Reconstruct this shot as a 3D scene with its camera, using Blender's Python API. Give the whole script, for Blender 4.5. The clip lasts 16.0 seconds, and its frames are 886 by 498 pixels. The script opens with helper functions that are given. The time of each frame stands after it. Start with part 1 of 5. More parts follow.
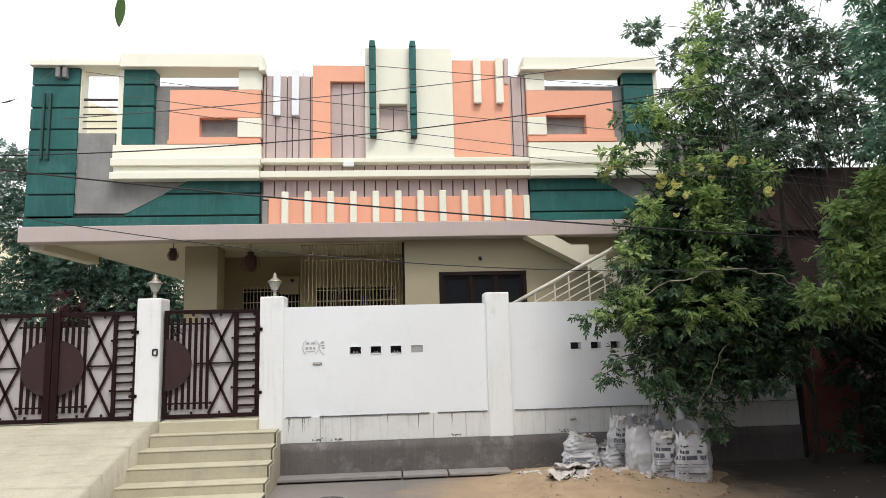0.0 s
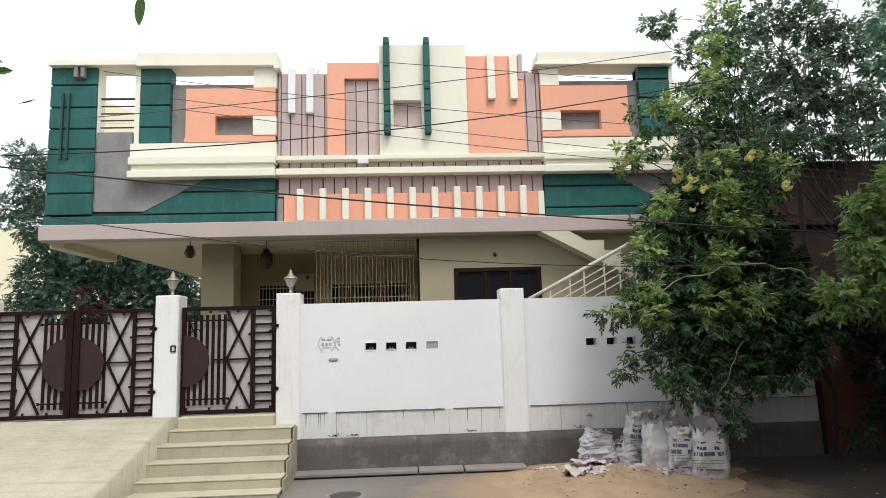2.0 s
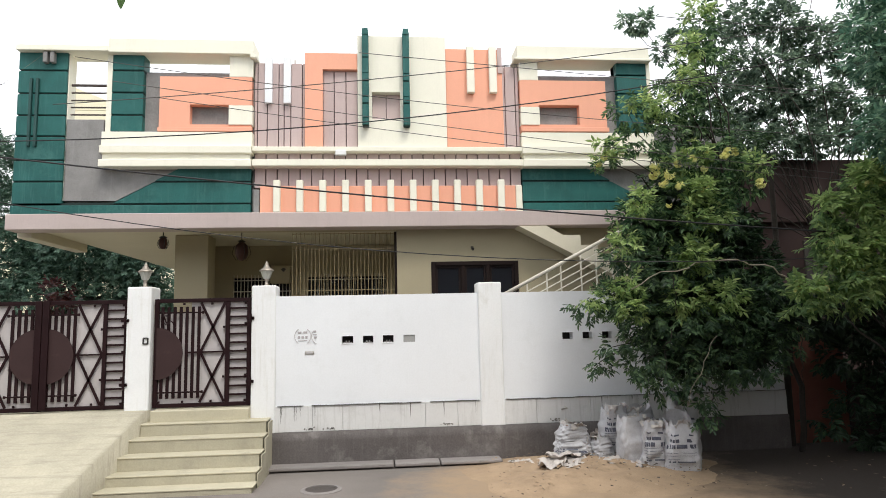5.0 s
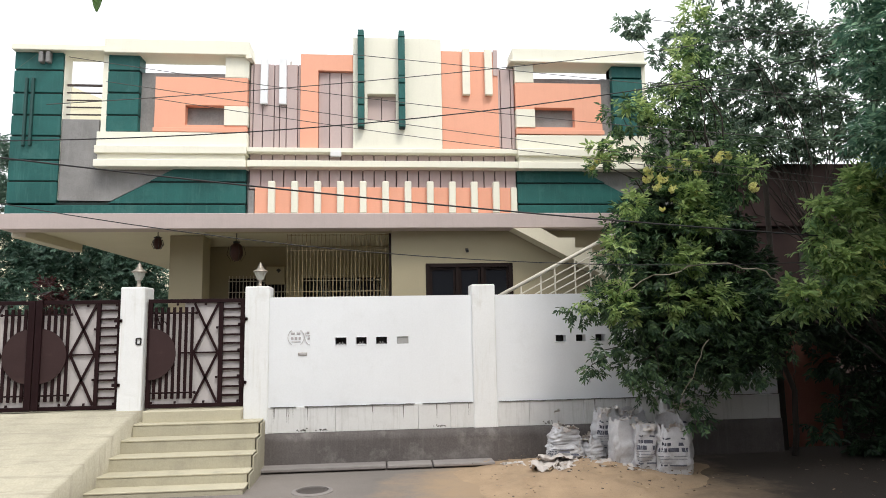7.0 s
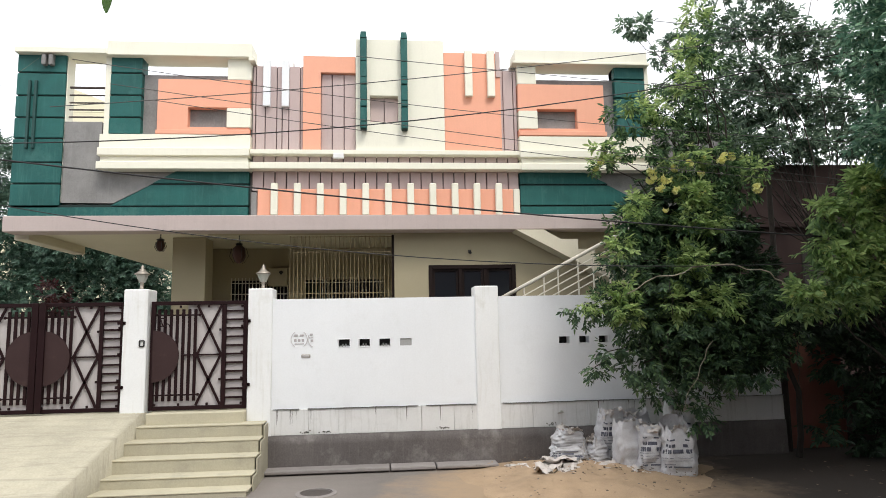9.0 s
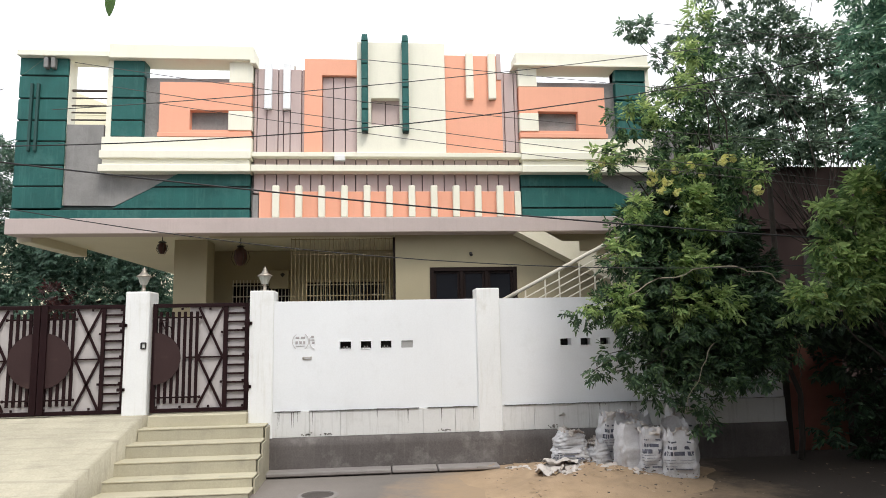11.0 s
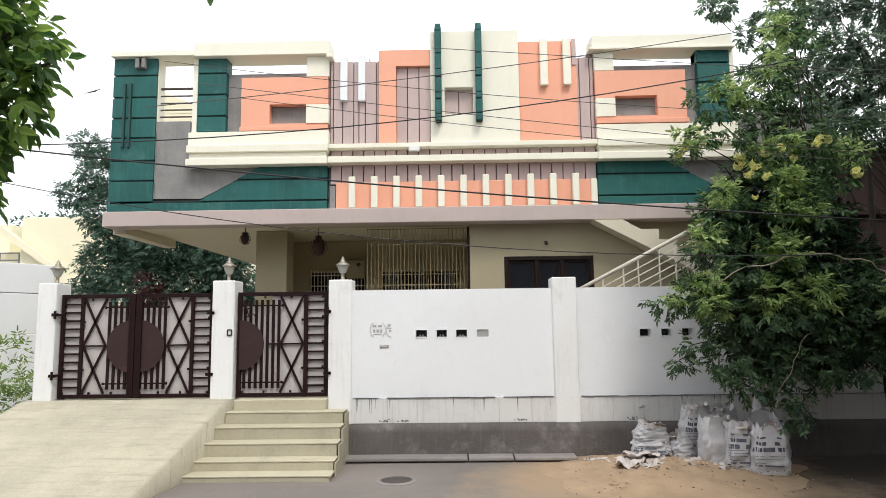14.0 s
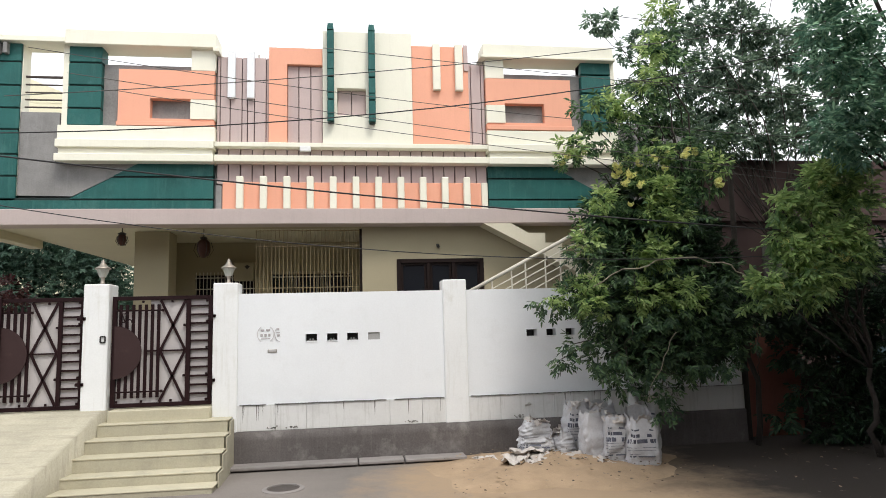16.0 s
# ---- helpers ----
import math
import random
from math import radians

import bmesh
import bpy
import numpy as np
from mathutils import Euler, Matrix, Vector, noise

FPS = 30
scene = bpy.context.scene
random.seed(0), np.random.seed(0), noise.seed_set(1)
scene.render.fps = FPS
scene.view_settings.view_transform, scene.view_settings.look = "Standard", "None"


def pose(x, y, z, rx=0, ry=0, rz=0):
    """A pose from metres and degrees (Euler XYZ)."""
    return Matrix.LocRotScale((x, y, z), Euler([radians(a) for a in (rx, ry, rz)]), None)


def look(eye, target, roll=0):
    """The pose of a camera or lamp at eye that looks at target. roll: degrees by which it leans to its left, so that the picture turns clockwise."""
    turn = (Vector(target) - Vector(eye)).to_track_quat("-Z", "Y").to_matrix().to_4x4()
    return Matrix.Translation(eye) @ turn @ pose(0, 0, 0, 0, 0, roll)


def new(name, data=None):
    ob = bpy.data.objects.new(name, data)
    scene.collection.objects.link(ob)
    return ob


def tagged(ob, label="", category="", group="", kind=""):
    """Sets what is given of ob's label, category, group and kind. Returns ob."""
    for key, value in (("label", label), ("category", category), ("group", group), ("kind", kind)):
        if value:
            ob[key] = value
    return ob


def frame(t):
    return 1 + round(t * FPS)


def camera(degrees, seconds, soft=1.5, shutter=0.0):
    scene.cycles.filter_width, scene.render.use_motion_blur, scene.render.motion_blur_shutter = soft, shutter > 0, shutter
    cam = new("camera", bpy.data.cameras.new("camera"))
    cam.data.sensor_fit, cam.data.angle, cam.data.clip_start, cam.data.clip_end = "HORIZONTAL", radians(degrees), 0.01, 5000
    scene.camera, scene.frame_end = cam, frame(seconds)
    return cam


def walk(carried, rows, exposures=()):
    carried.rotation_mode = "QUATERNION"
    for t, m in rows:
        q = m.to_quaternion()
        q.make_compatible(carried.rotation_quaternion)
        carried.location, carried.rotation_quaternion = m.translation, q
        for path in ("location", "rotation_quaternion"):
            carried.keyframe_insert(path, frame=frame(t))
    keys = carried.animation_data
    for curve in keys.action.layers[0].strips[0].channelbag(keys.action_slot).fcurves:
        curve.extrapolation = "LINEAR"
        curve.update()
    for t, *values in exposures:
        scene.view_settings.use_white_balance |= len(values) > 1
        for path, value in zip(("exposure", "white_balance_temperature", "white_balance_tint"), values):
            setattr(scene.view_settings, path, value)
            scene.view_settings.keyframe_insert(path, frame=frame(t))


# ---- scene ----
cam = camera(68.3, 16.0, soft=0.9)
PATH = [
    (0, (-0.474, 0.364, 1.63), (-0.325, 2.34, 1.901), -1.5),
    (0.5, (-0.541, 0.363, 1.62), (-0.44, 2.342, 1.887), -1.8),
    (1, (-0.576, 0.369, 1.61), (-0.615, 2.351, 1.875), -1.5),
    (1.5, (-0.553, 0.372, 1.617), (-0.585, 2.355, 1.878), -1.1),
    (2, (-0.485, 0.36, 1.623), (-0.379, 2.34, 1.885), -1.6),
    (2.5, (-0.481, 0.355, 1.622), (-0.276, 2.329, 1.873), -1.5),
    (3, (-0.493, 0.36, 1.627), (-0.262, 2.332, 1.872), -1.3),
    (3.5, (-0.493, 0.368, 1.626), (-0.244, 2.339, 1.85), -0.9),
    (4, (-0.494, 0.369, 1.629), (-0.249, 2.341, 1.861), -1.1),
    (4.5, (-0.518, 0.373, 1.628), (-0.301, 2.347, 1.861), -1.2),
    (4.7, (-0.532, 0.381, 1.627), (-0.348, 2.358, 1.865), -1.4),
    (7, (-0.448, 0.366, 1.634), (-0.264, 2.343, 1.878), -1.0),
    (7.5, (-0.465, 0.369, 1.628), (-0.284, 2.346, 1.865), -1.3),
    (8, (-0.484, 0.371, 1.628), (-0.295, 2.348, 1.869), -1.1),
    (8.5, (-0.487, 0.379, 1.633), (-0.3, 2.356, 1.871), -1.0),
    (9, (-0.478, 0.377, 1.635), (-0.297, 2.353, 1.884), -1.1),
    (11.5, (-0.478, 0.366, 1.628), (-0.302, 2.342, 1.885), -1.1),
    (12, (-0.49, 0.364, 1.63), (-0.32, 2.341, 1.884), -0.8),
    (12.5, (-0.497, 0.365, 1.621), (-0.331, 2.341, 1.883), -1.0),
    (13, (-0.502, 0.368, 1.611), (-0.365, 2.347, 1.869), -1.0),
    (13.5, (-0.536, 0.389, 1.608), (-0.498, 2.375, 1.836), -0.7),
    (14, (-0.555, 0.4, 1.603), (-0.591, 2.386, 1.836), -0.7),
    (14.5, (-0.515, 0.399, 1.615), (-0.505, 2.386, 1.844), -1.0),
    (15, (-0.469, 0.378, 1.627), (-0.302, 2.357, 1.865), -0.9),
    (15.5, (-0.479, 0.368, 1.627), (-0.246, 2.341, 1.862), -1.5),
    (16, (-0.464, 0.379, 1.619), (-0.189, 2.346, 1.85), -1.5),
]
walk(cam, [(t, look(eye, target, roll)) for t, eye, target, roll in PATH],
     [(0, 0.54), (1, 0.48), (2, 0.48), (2.5, 0.44), (3, 0.57), (3.5, 0.57), (4.5, 0.62), (7, 0.62), (9, 0.61), (12, 0.63), (14, 0.57), (16, 0.60)])

# ---- light ----
GROUND = -0.28
world = bpy.data.worlds.new("sky")
scene.world = world
world.use_nodes = True
wn, wl = world.node_tree.nodes, world.node_tree.links
sky = wn.new("ShaderNodeTexSky")
sky.sky_type = "NISHITA"
sky.sun_disc = False
sky.sun_elevation, sky.sun_rotation = radians(55), radians(157)
haze = wn.new("ShaderNodeMixRGB")
haze.inputs[0].default_value = 0.86
haze.inputs[2].default_value = (10.0, 10.1, 10.3, 1)
wl.new(sky.outputs[0], haze.inputs[1])
wl.new(haze.outputs[0], wn["Background"].inputs[0])
wn["Background"].inputs[1].default_value = 0.11
sun_lamp = bpy.data.lights.new("sun", "SUN")
sun_lamp.energy, sun_lamp.angle, sun_lamp.color = 1.5, radians(18), (1.0, 0.95, 0.87)
sun_ob = new("sun", sun_lamp)
sun_ob.matrix_world = look((6, -4, 22), (0, 10, 0))


# ---- materials ----
def material(name, colour, rough=0.75, vary=0.12, stain=(0.0, (0.1, 0.09, 0.08)), grain=60.0, blotch=1.3, bump=0.15, streak=0.0, metal=0.0, per_piece=0.0, along=(7, 7, 0.5)):
    """A surface with fine grain, large blotches, stains and, where asked, runs down the face or brush marks along it."""
    m = bpy.data.materials.new(name)
    m.use_nodes = True
    n, l = m.node_tree.nodes, m.node_tree.links
    bsdf = n["Principled BSDF"]
    co = n.new("ShaderNodeTexCoord")
    fine, big = n.new("ShaderNodeTexNoise"), n.new("ShaderNodeTexNoise")
    fine.inputs["Scale"].default_value, fine.inputs["Detail"].default_value = grain, 4
    big.inputs["Scale"].default_value, big.inputs["Detail"].default_value, big.inputs["Roughness"].default_value = blotch, 7, 0.65
    l.new(co.outputs["Object"], fine.inputs["Vector"])
    l.new(co.outputs["Object"], big.inputs["Vector"])
    total = n.new("ShaderNodeMath")
    total.operation = "MULTIPLY_ADD"
    l.new(fine.outputs[0], total.inputs[0])
    total.inputs[1].default_value = 0.5
    l.new(big.outputs[0], total.inputs[2])
    value = n.new("ShaderNodeMapRange")
    value.inputs["From Min"].default_value, value.inputs["From Max"].default_value = 0.45, 1.05
    value.inputs["To Min"].default_value, value.inputs["To Max"].default_value = 1 - vary, 1 + vary
    l.new(total.outputs[0], value.inputs["Value"])
    hsv = n.new("ShaderNodeHueSaturation")
    hsv.inputs["Color"].default_value = (*colour, 1)
    last = value.outputs[0]
    if per_piece:
        info, jitter, both = n.new("ShaderNodeObjectInfo"), n.new("ShaderNodeMapRange"), n.new("ShaderNodeMath")
        jitter.inputs["To Min"].default_value, jitter.inputs["To Max"].default_value = 1 - per_piece, 1 + per_piece
        l.new(info.outputs["Random"], jitter.inputs["Value"])
        both.operation = "MULTIPLY"
        l.new(last, both.inputs[0]), l.new(jitter.outputs[0], both.inputs[1])
        last = both.outputs[0]
    l.new(last, hsv.inputs["Value"])
    colour_out = hsv.outputs[0]
    for amount, dirt, scale, lo in ((stain[0], stain[1], (1, 1, 1), 0.56), (streak, stain[1], along, 0.52)):
        if amount:
            place, spots, ramp, mix = (n.new("ShaderNode" + k) for k in ("Mapping", "TexNoise", "MapRange", "MixRGB"))
            place.inputs["Scale"].default_value = scale
            place.inputs["Location"].default_value = (3.1, 7.7, 1.3)
            spots.inputs["Scale"].default_value, spots.inputs["Detail"].default_value, spots.inputs["Roughness"].default_value = 2.2, 8, 0.7
            l.new(co.outputs["Object"], place.inputs["Vector"]), l.new(place.outputs[0], spots.inputs["Vector"])
            ramp.inputs["From Min"].default_value, ramp.inputs["From Max"].default_value, ramp.inputs["To Max"].default_value = lo, lo + 0.17, amount
            l.new(spots.outputs[0], ramp.inputs["Value"])
            l.new(ramp.outputs[0], mix.inputs[0]), l.new(colour_out, mix.inputs[1])
            mix.inputs[2].default_value = (*dirt, 1)
            colour_out = mix.outputs[0]
    l.new(colour_out, bsdf.inputs["Base Color"])
    bsdf.inputs["Roughness"].default_value, bsdf.inputs["Metallic"].default_value = rough, metal
    if bump:
        b = n.new("ShaderNodeBump")
        b.inputs["Strength"].default_value, b.inputs["Distance"].default_value = bump, 0.01
        l.new(total.outputs[0], b.inputs["Height"])
        l.new(b.outputs[0], bsdf.inputs["Normal"])
    return m


def leaf_material(name, dark, light, clear=0.3):
    m = bpy.data.materials.new(name)
    m.use_nodes = True
    n, l = m.node_tree.nodes, m.node_tree.links
    bsdf, geo, ramp = n["Principled BSDF"], n.new("ShaderNodeNewGeometry"), n.new("ShaderNodeValToRGB")
    ramp.color_ramp.elements[0].color, ramp.color_ramp.elements[1].color = (*dark, 1), (*light, 1)
    ramp.color_ramp.elements[0].position, ramp.color_ramp.elements[1].position = 0.1, 1.0
    middle = ramp.color_ramp.elements.new(0.62)
    middle.color = (*(0.72 * d + 0.28 * c for d, c in zip(dark, light)), 1)
    l.new(geo.outputs["Random Per Island"], ramp.inputs[0])
    l.new(ramp.outputs[0], bsdf.inputs["Base Color"])
    bsdf.inputs["Roughness"].default_value = 0.5
    glow, mix = n.new("ShaderNodeBsdfTranslucent"), n.new("ShaderNodeMixShader")
    bright = n.new("ShaderNodeHueSaturation")
    bright.inputs["Value"].default_value, bright.inputs["Hue"].default_value = 1.6, 0.48
    l.new(ramp.outputs[0], bright.inputs["Color"])
    l.new(bright.outputs[0], glow.inputs[0])
    mix.inputs[0].default_value = clear
    l.new(bsdf.outputs[0], mix.inputs[1]), l.new(glow.outputs[0], mix.inputs[2])
    l.new(mix.outputs[0], n["Material Output"].inputs[0])
    return m


GRIME = (0.12, 0.11, 0.09)
white_wall = material("white limewash", (0.78, 0.80, 0.82), 0.85, 0.05, (0.12, (0.45, 0.44, 0.40)), 45, 0.7, 0.12, 0.03)
white_low = material("stained limewash", (0.66, 0.66, 0.65), 0.85, 0.06, (0.3, (0.35, 0.34, 0.31)), 45, 1.4, 0.2, 0.45)
pillar_mat = material("damp-stained white limewash", (0.78, 0.79, 0.79), 0.85, 0.06, (0.35, (0.52, 0.50, 0.43)), 45, 0.9, 0.15, 0.3)
cream = material("cream paint", (0.80, 0.78, 0.66), 0.7, 0.05, (0.12, (0.45, 0.42, 0.33)), 50, 0.9, 0.1, 0.08)
# lighter copy of the wall cream, with bounced light put into it
soffit_mat = material("bounce-lit cream soffit paint", (0.60, 0.56, 0.44), 0.75, 0.07, (0.15, (0.42, 0.38, 0.28)), 45, 0.8, 0.1, 0.05)
# house cream darkened: the overhang's shade is in this wall colour
cream_wall = material("overhang-shaded cream wall paint", (0.36, 0.315, 0.21), 0.75, 0.07, (0.15, (0.35, 0.30, 0.20)), 45, 0.8, 0.1, 0.1)
orange = material("salmon orange paint", (0.80, 0.385, 0.26), 0.7, 0.05, (0.10, (0.5, 0.25, 0.17)), 50, 0.9, 0.1, 0.08)
mauve = material("mauve paint", (0.49, 0.39, 0.375), 0.7, 0.08, (0.15, (0.25, 0.2, 0.19)), 50, 1.2, 0.1, 0.12, per_piece=0.06)
mauve_dark = material("dark mauve joint", (0.12, 0.09, 0.09), 0.9, 0.1)
green = material("bottle green paint", (0.016, 0.100, 0.092), 0.55, 0.30, (0.7, (0.065, 0.175, 0.16)), 50, 2.0, 0.12, 0.45, per_piece=0.08)
rib_green = material("deep green rib paint", (0.010, 0.055, 0.050), 0.6, 0.15)
green_dark = material("dark green groove", (0.006, 0.022, 0.02), 0.8, 0.1)
cement = material("bare cement plaster", (0.24, 0.235, 0.23), 0.9, 0.32, (0.5, (0.37, 0.365, 0.36)), 55, 1.8, 0.25, 0.2)
plinth_mat = material("wet dark cement plaster", (0.12, 0.108, 0.104), 0.85, 0.35, (0.6, (0.29, 0.27, 0.26)), 50, 1.6, 0.3, 0.15)
fascia_mat = material("faded pink-beige paint", (0.46, 0.385, 0.365), 0.75, 0.07, (0.25, (0.33, 0.28, 0.25)), 50, 1.0, 0.1, 0.2)
step_mat = material("cream step cement", (0.46, 0.425, 0.315), 0.8, 0.12, (0.55, (0.27, 0.25, 0.20)), 45, 1.8, 0.2, 0.1, per_piece=0.03)
riser_mat = material("dirty step riser cement", (0.40, 0.372, 0.28), 0.85, 0.16, (0.5, (0.25, 0.23, 0.185)), 55, 2.2, 0.25, 0.15, per_piece=0.05)
ramp_mat = material("pale ramp cement", (0.42, 0.39, 0.30), 0.85, 0.22, (0.55, (0.29, 0.265, 0.21)), 40, 1.6, 0.45, 0.75, along=(0.55, 7.0, 1.0))
road_mat = material("worn concrete road", (0.185, 0.165, 0.15), 0.9, 0.20, (0.5, (0.12, 0.105, 0.095)), 70, 0.6, 0.4)


def dust_and_shade_patch(m, cx, cy, radius, soft, patch_colour, seed):
    """A ragged-edged patch round a place, for loose earth and for painted shade."""
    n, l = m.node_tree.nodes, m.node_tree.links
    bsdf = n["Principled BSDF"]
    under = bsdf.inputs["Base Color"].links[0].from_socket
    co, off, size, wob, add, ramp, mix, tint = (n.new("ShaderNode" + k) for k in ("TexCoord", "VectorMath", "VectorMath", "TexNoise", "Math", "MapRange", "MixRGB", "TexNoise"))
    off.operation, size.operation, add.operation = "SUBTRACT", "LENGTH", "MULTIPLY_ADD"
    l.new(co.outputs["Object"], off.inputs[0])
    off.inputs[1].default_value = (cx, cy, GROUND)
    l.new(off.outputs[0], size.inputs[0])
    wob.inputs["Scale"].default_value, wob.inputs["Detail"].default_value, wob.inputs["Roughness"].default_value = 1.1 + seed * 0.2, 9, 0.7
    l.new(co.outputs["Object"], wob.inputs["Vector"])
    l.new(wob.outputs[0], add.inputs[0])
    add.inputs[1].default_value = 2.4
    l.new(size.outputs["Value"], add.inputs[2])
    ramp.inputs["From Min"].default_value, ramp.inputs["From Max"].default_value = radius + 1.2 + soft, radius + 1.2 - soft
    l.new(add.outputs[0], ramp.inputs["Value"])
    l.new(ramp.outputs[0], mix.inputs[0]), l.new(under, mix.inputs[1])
    mix.inputs[2].default_value = (*patch_colour, 1)
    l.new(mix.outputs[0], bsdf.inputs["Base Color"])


dust_and_shade_patch(road_mat, 2.3, 8.3, 2.3, 0.45, (0.315, 0.228, 0.148), 1)
# dark soil, painted darker for the shade under the trees
dust_and_shade_patch(road_mat, 8.2, 8.6, 4.7, 0.7, (0.035, 0.026, 0.020), 2)
kerb_mat = material("kerb stone", (0.24, 0.22, 0.21), 0.9, 0.2, (0.3, GRIME), 60, 2.0, 0.3, per_piece=0.1)
sand_mat = material("brown sand", (0.34, 0.245, 0.158), 0.95, 0.25, (0.5, (0.18, 0.13, 0.085)), 90, 2.5, 0.9)
gate_mat = material("maroon-brown gate enamel", (0.018, 0.008, 0.009), 0.45, 0.25, (0.25, (0.05, 0.028, 0.024)), 60, 3.0, 0.1)
gate_disc = material("faded maroon sheet", (0.045, 0.027, 0.027), 0.5, 0.15, (0.3, (0.12, 0.08, 0.07)), 60, 3.0, 0.1)
sheet_mat = material("grey-white sheet metal", (0.45, 0.42, 0.415), 0.6, 0.08, (0.2, (0.4, 0.35, 0.34)), 40, 2.0, 0.1, 0.15)
steel = material("brushed steel", (0.55, 0.52, 0.48), 0.35, 0.1, metal=0.9, bump=0.05)
pewter = material("aged pewter", (0.30, 0.27, 0.23), 0.45, 0.2, metal=0.6, bump=0.05)
rail_mat = material("cream enamelled rail", (0.66, 0.62, 0.53), 0.45, 0.06, bump=0.05)
black_metal = material("black iron", (0.02, 0.018, 0.018), 0.5, 0.2)
rail_dark = material("dark rail enamel", (0.06, 0.045, 0.04), 0.5, 0.2)
grille_mat = material("brass-cream grille enamel", (0.27, 0.21, 0.115), 0.5, 0.1, bump=0.05)
dark_wood = material("dark stained wood", (0.014, 0.008, 0.007), 0.5, 0.3)
dark_room = material("dim room plaster", (0.10, 0.09, 0.08), 0.9, 0.1)
bark = material("brown bark", (0.036, 0.029, 0.024), 0.95, 0.3, grain=40, blotch=6, bump=0.8)
pale_bark = material("pale dry twig", (0.30, 0.26, 0.20), 0.9, 0.2, grain=40, bump=0.4)
cable_mat = material("black cable sheath", (0.015, 0.015, 0.016), 0.6, 0.1)
cable_grey = material("weathered grey wire", (0.07, 0.065, 0.06), 0.6, 0.1)
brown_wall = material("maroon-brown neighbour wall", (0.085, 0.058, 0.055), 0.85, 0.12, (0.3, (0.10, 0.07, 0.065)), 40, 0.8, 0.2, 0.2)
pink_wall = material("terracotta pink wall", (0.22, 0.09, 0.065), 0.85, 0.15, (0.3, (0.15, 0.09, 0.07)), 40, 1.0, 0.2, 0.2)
far_cream = material("pale yellow far house paint", (0.74, 0.70, 0.52), 0.8, 0.06, (0.2, (0.5, 0.46, 0.36)), 20, 0.6, 0.1)
blue_sheet = material("blue-grey sheet", (0.10, 0.17, 0.20), 0.5, 0.15)
iron_cover = material("rusty cast iron", (0.06, 0.05, 0.045), 0.7, 0.3, grain=80, bump=0.5)
plastic_white = material("white plastic", (0.75, 0.75, 0.74), 0.4, 0.04, bump=0.0)
lamp_glass = material("frosted lamp glass", (0.36, 0.36, 0.32), 0.3, 0.08, bump=0.0)
lantern_mat = material("reddish lantern", (0.055, 0.024, 0.018), 0.4, 0.2)
mark_mat = material("embossed white plaster mark", (0.52, 0.50, 0.50), 0.8, 0.05)
mark_red = material("faded grey lettering", (0.42, 0.40, 0.40), 0.8, 0.05)
grey_vent = material("grey cement plug", (0.33, 0.33, 0.32), 0.9, 0.15)
leaf_yellowgreen = leaf_material("tecoma leaf", (0.020, 0.058, 0.026), (0.20, 0.33, 0.14), 0.36)
leaf_dark = leaf_material("neem leaf", (0.020, 0.048, 0.023), (0.125, 0.205, 0.09), 0.38)
leaf_near = leaf_material("broad leaf", (0.035, 0.10, 0.024), (0.20, 0.33, 0.07), 0.58)
leaf_weed = leaf_material("weed leaf", (0.10, 0.18, 0.04), (0.28, 0.38, 0.12), 0.4)
leaf_red = leaf_material("reddish leaf", (0.035, 0.012, 0.012), (0.10, 0.035, 0.03), 0.25)
petal = leaf_material("yellow petal", (0.66, 0.66, 0.22), (0.86, 0.86, 0.58), 0.3)
dry_leaf = leaf_material("dry leaf", (0.035, 0.020, 0.011), (0.36, 0.26, 0.16), 0.1)
# far greens lifted towards blue-grey, haze put into the colour
leaf_far = leaf_material("hazed distant leaf", (0.035, 0.080, 0.058), (0.12, 0.20, 0.14), 0.3)
# one tecoma leaf in two tones, shade and sunlight put into the greens
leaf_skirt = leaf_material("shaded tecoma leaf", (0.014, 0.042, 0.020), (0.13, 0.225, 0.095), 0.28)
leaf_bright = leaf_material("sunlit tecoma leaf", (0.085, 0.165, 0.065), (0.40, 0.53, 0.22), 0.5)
# near-black greens hold the shade inside the crowns
leaf_shade = leaf_material("inner leaf with painted shade", (0.010, 0.030, 0.014), (0.040, 0.085, 0.036), 0.15)
# glare haze over the upper right is mixed into these two greens
leaf_haze = leaf_material("hazed shade tree leaf", (0.052, 0.086, 0.066), (0.20, 0.28, 0.19), 0.6)
leaf_blue = leaf_material("hazed blue-green leaf", (0.06, 0.135, 0.10), (0.25, 0.39, 0.27), 0.58)
# pale green stands in for light on the crowns' outer tops
leaf_lit_tip = leaf_material("lit tecoma tip leaf", (0.16, 0.26, 0.09), (0.44, 0.56, 0.24), 0.5)
for m, level in ((gate_mat, 0.12), (gate_disc, 0.12), (dark_wood, 0.15), (lantern_mat, 0.2), (green, 0.3), (cement, 0.2), (plinth_mat, 0.2), (brown_wall, 0.1), (leaf_yellowgreen, 0.3), (leaf_dark, 0.25), (leaf_lit_tip, 0.3)):
    m.node_tree.nodes["Principled BSDF"].inputs["Specular IOR Level"].default_value = level
glass = bpy.data.materials.new("dark window glass")
glass.use_nodes = True
glass.node_tree.nodes["Principled BSDF"].inputs["Base Color"].default_value = (0.012, 0.014, 0.018, 1)
glass.node_tree.nodes["Principled BSDF"].inputs["Roughness"].default_value = 0.12


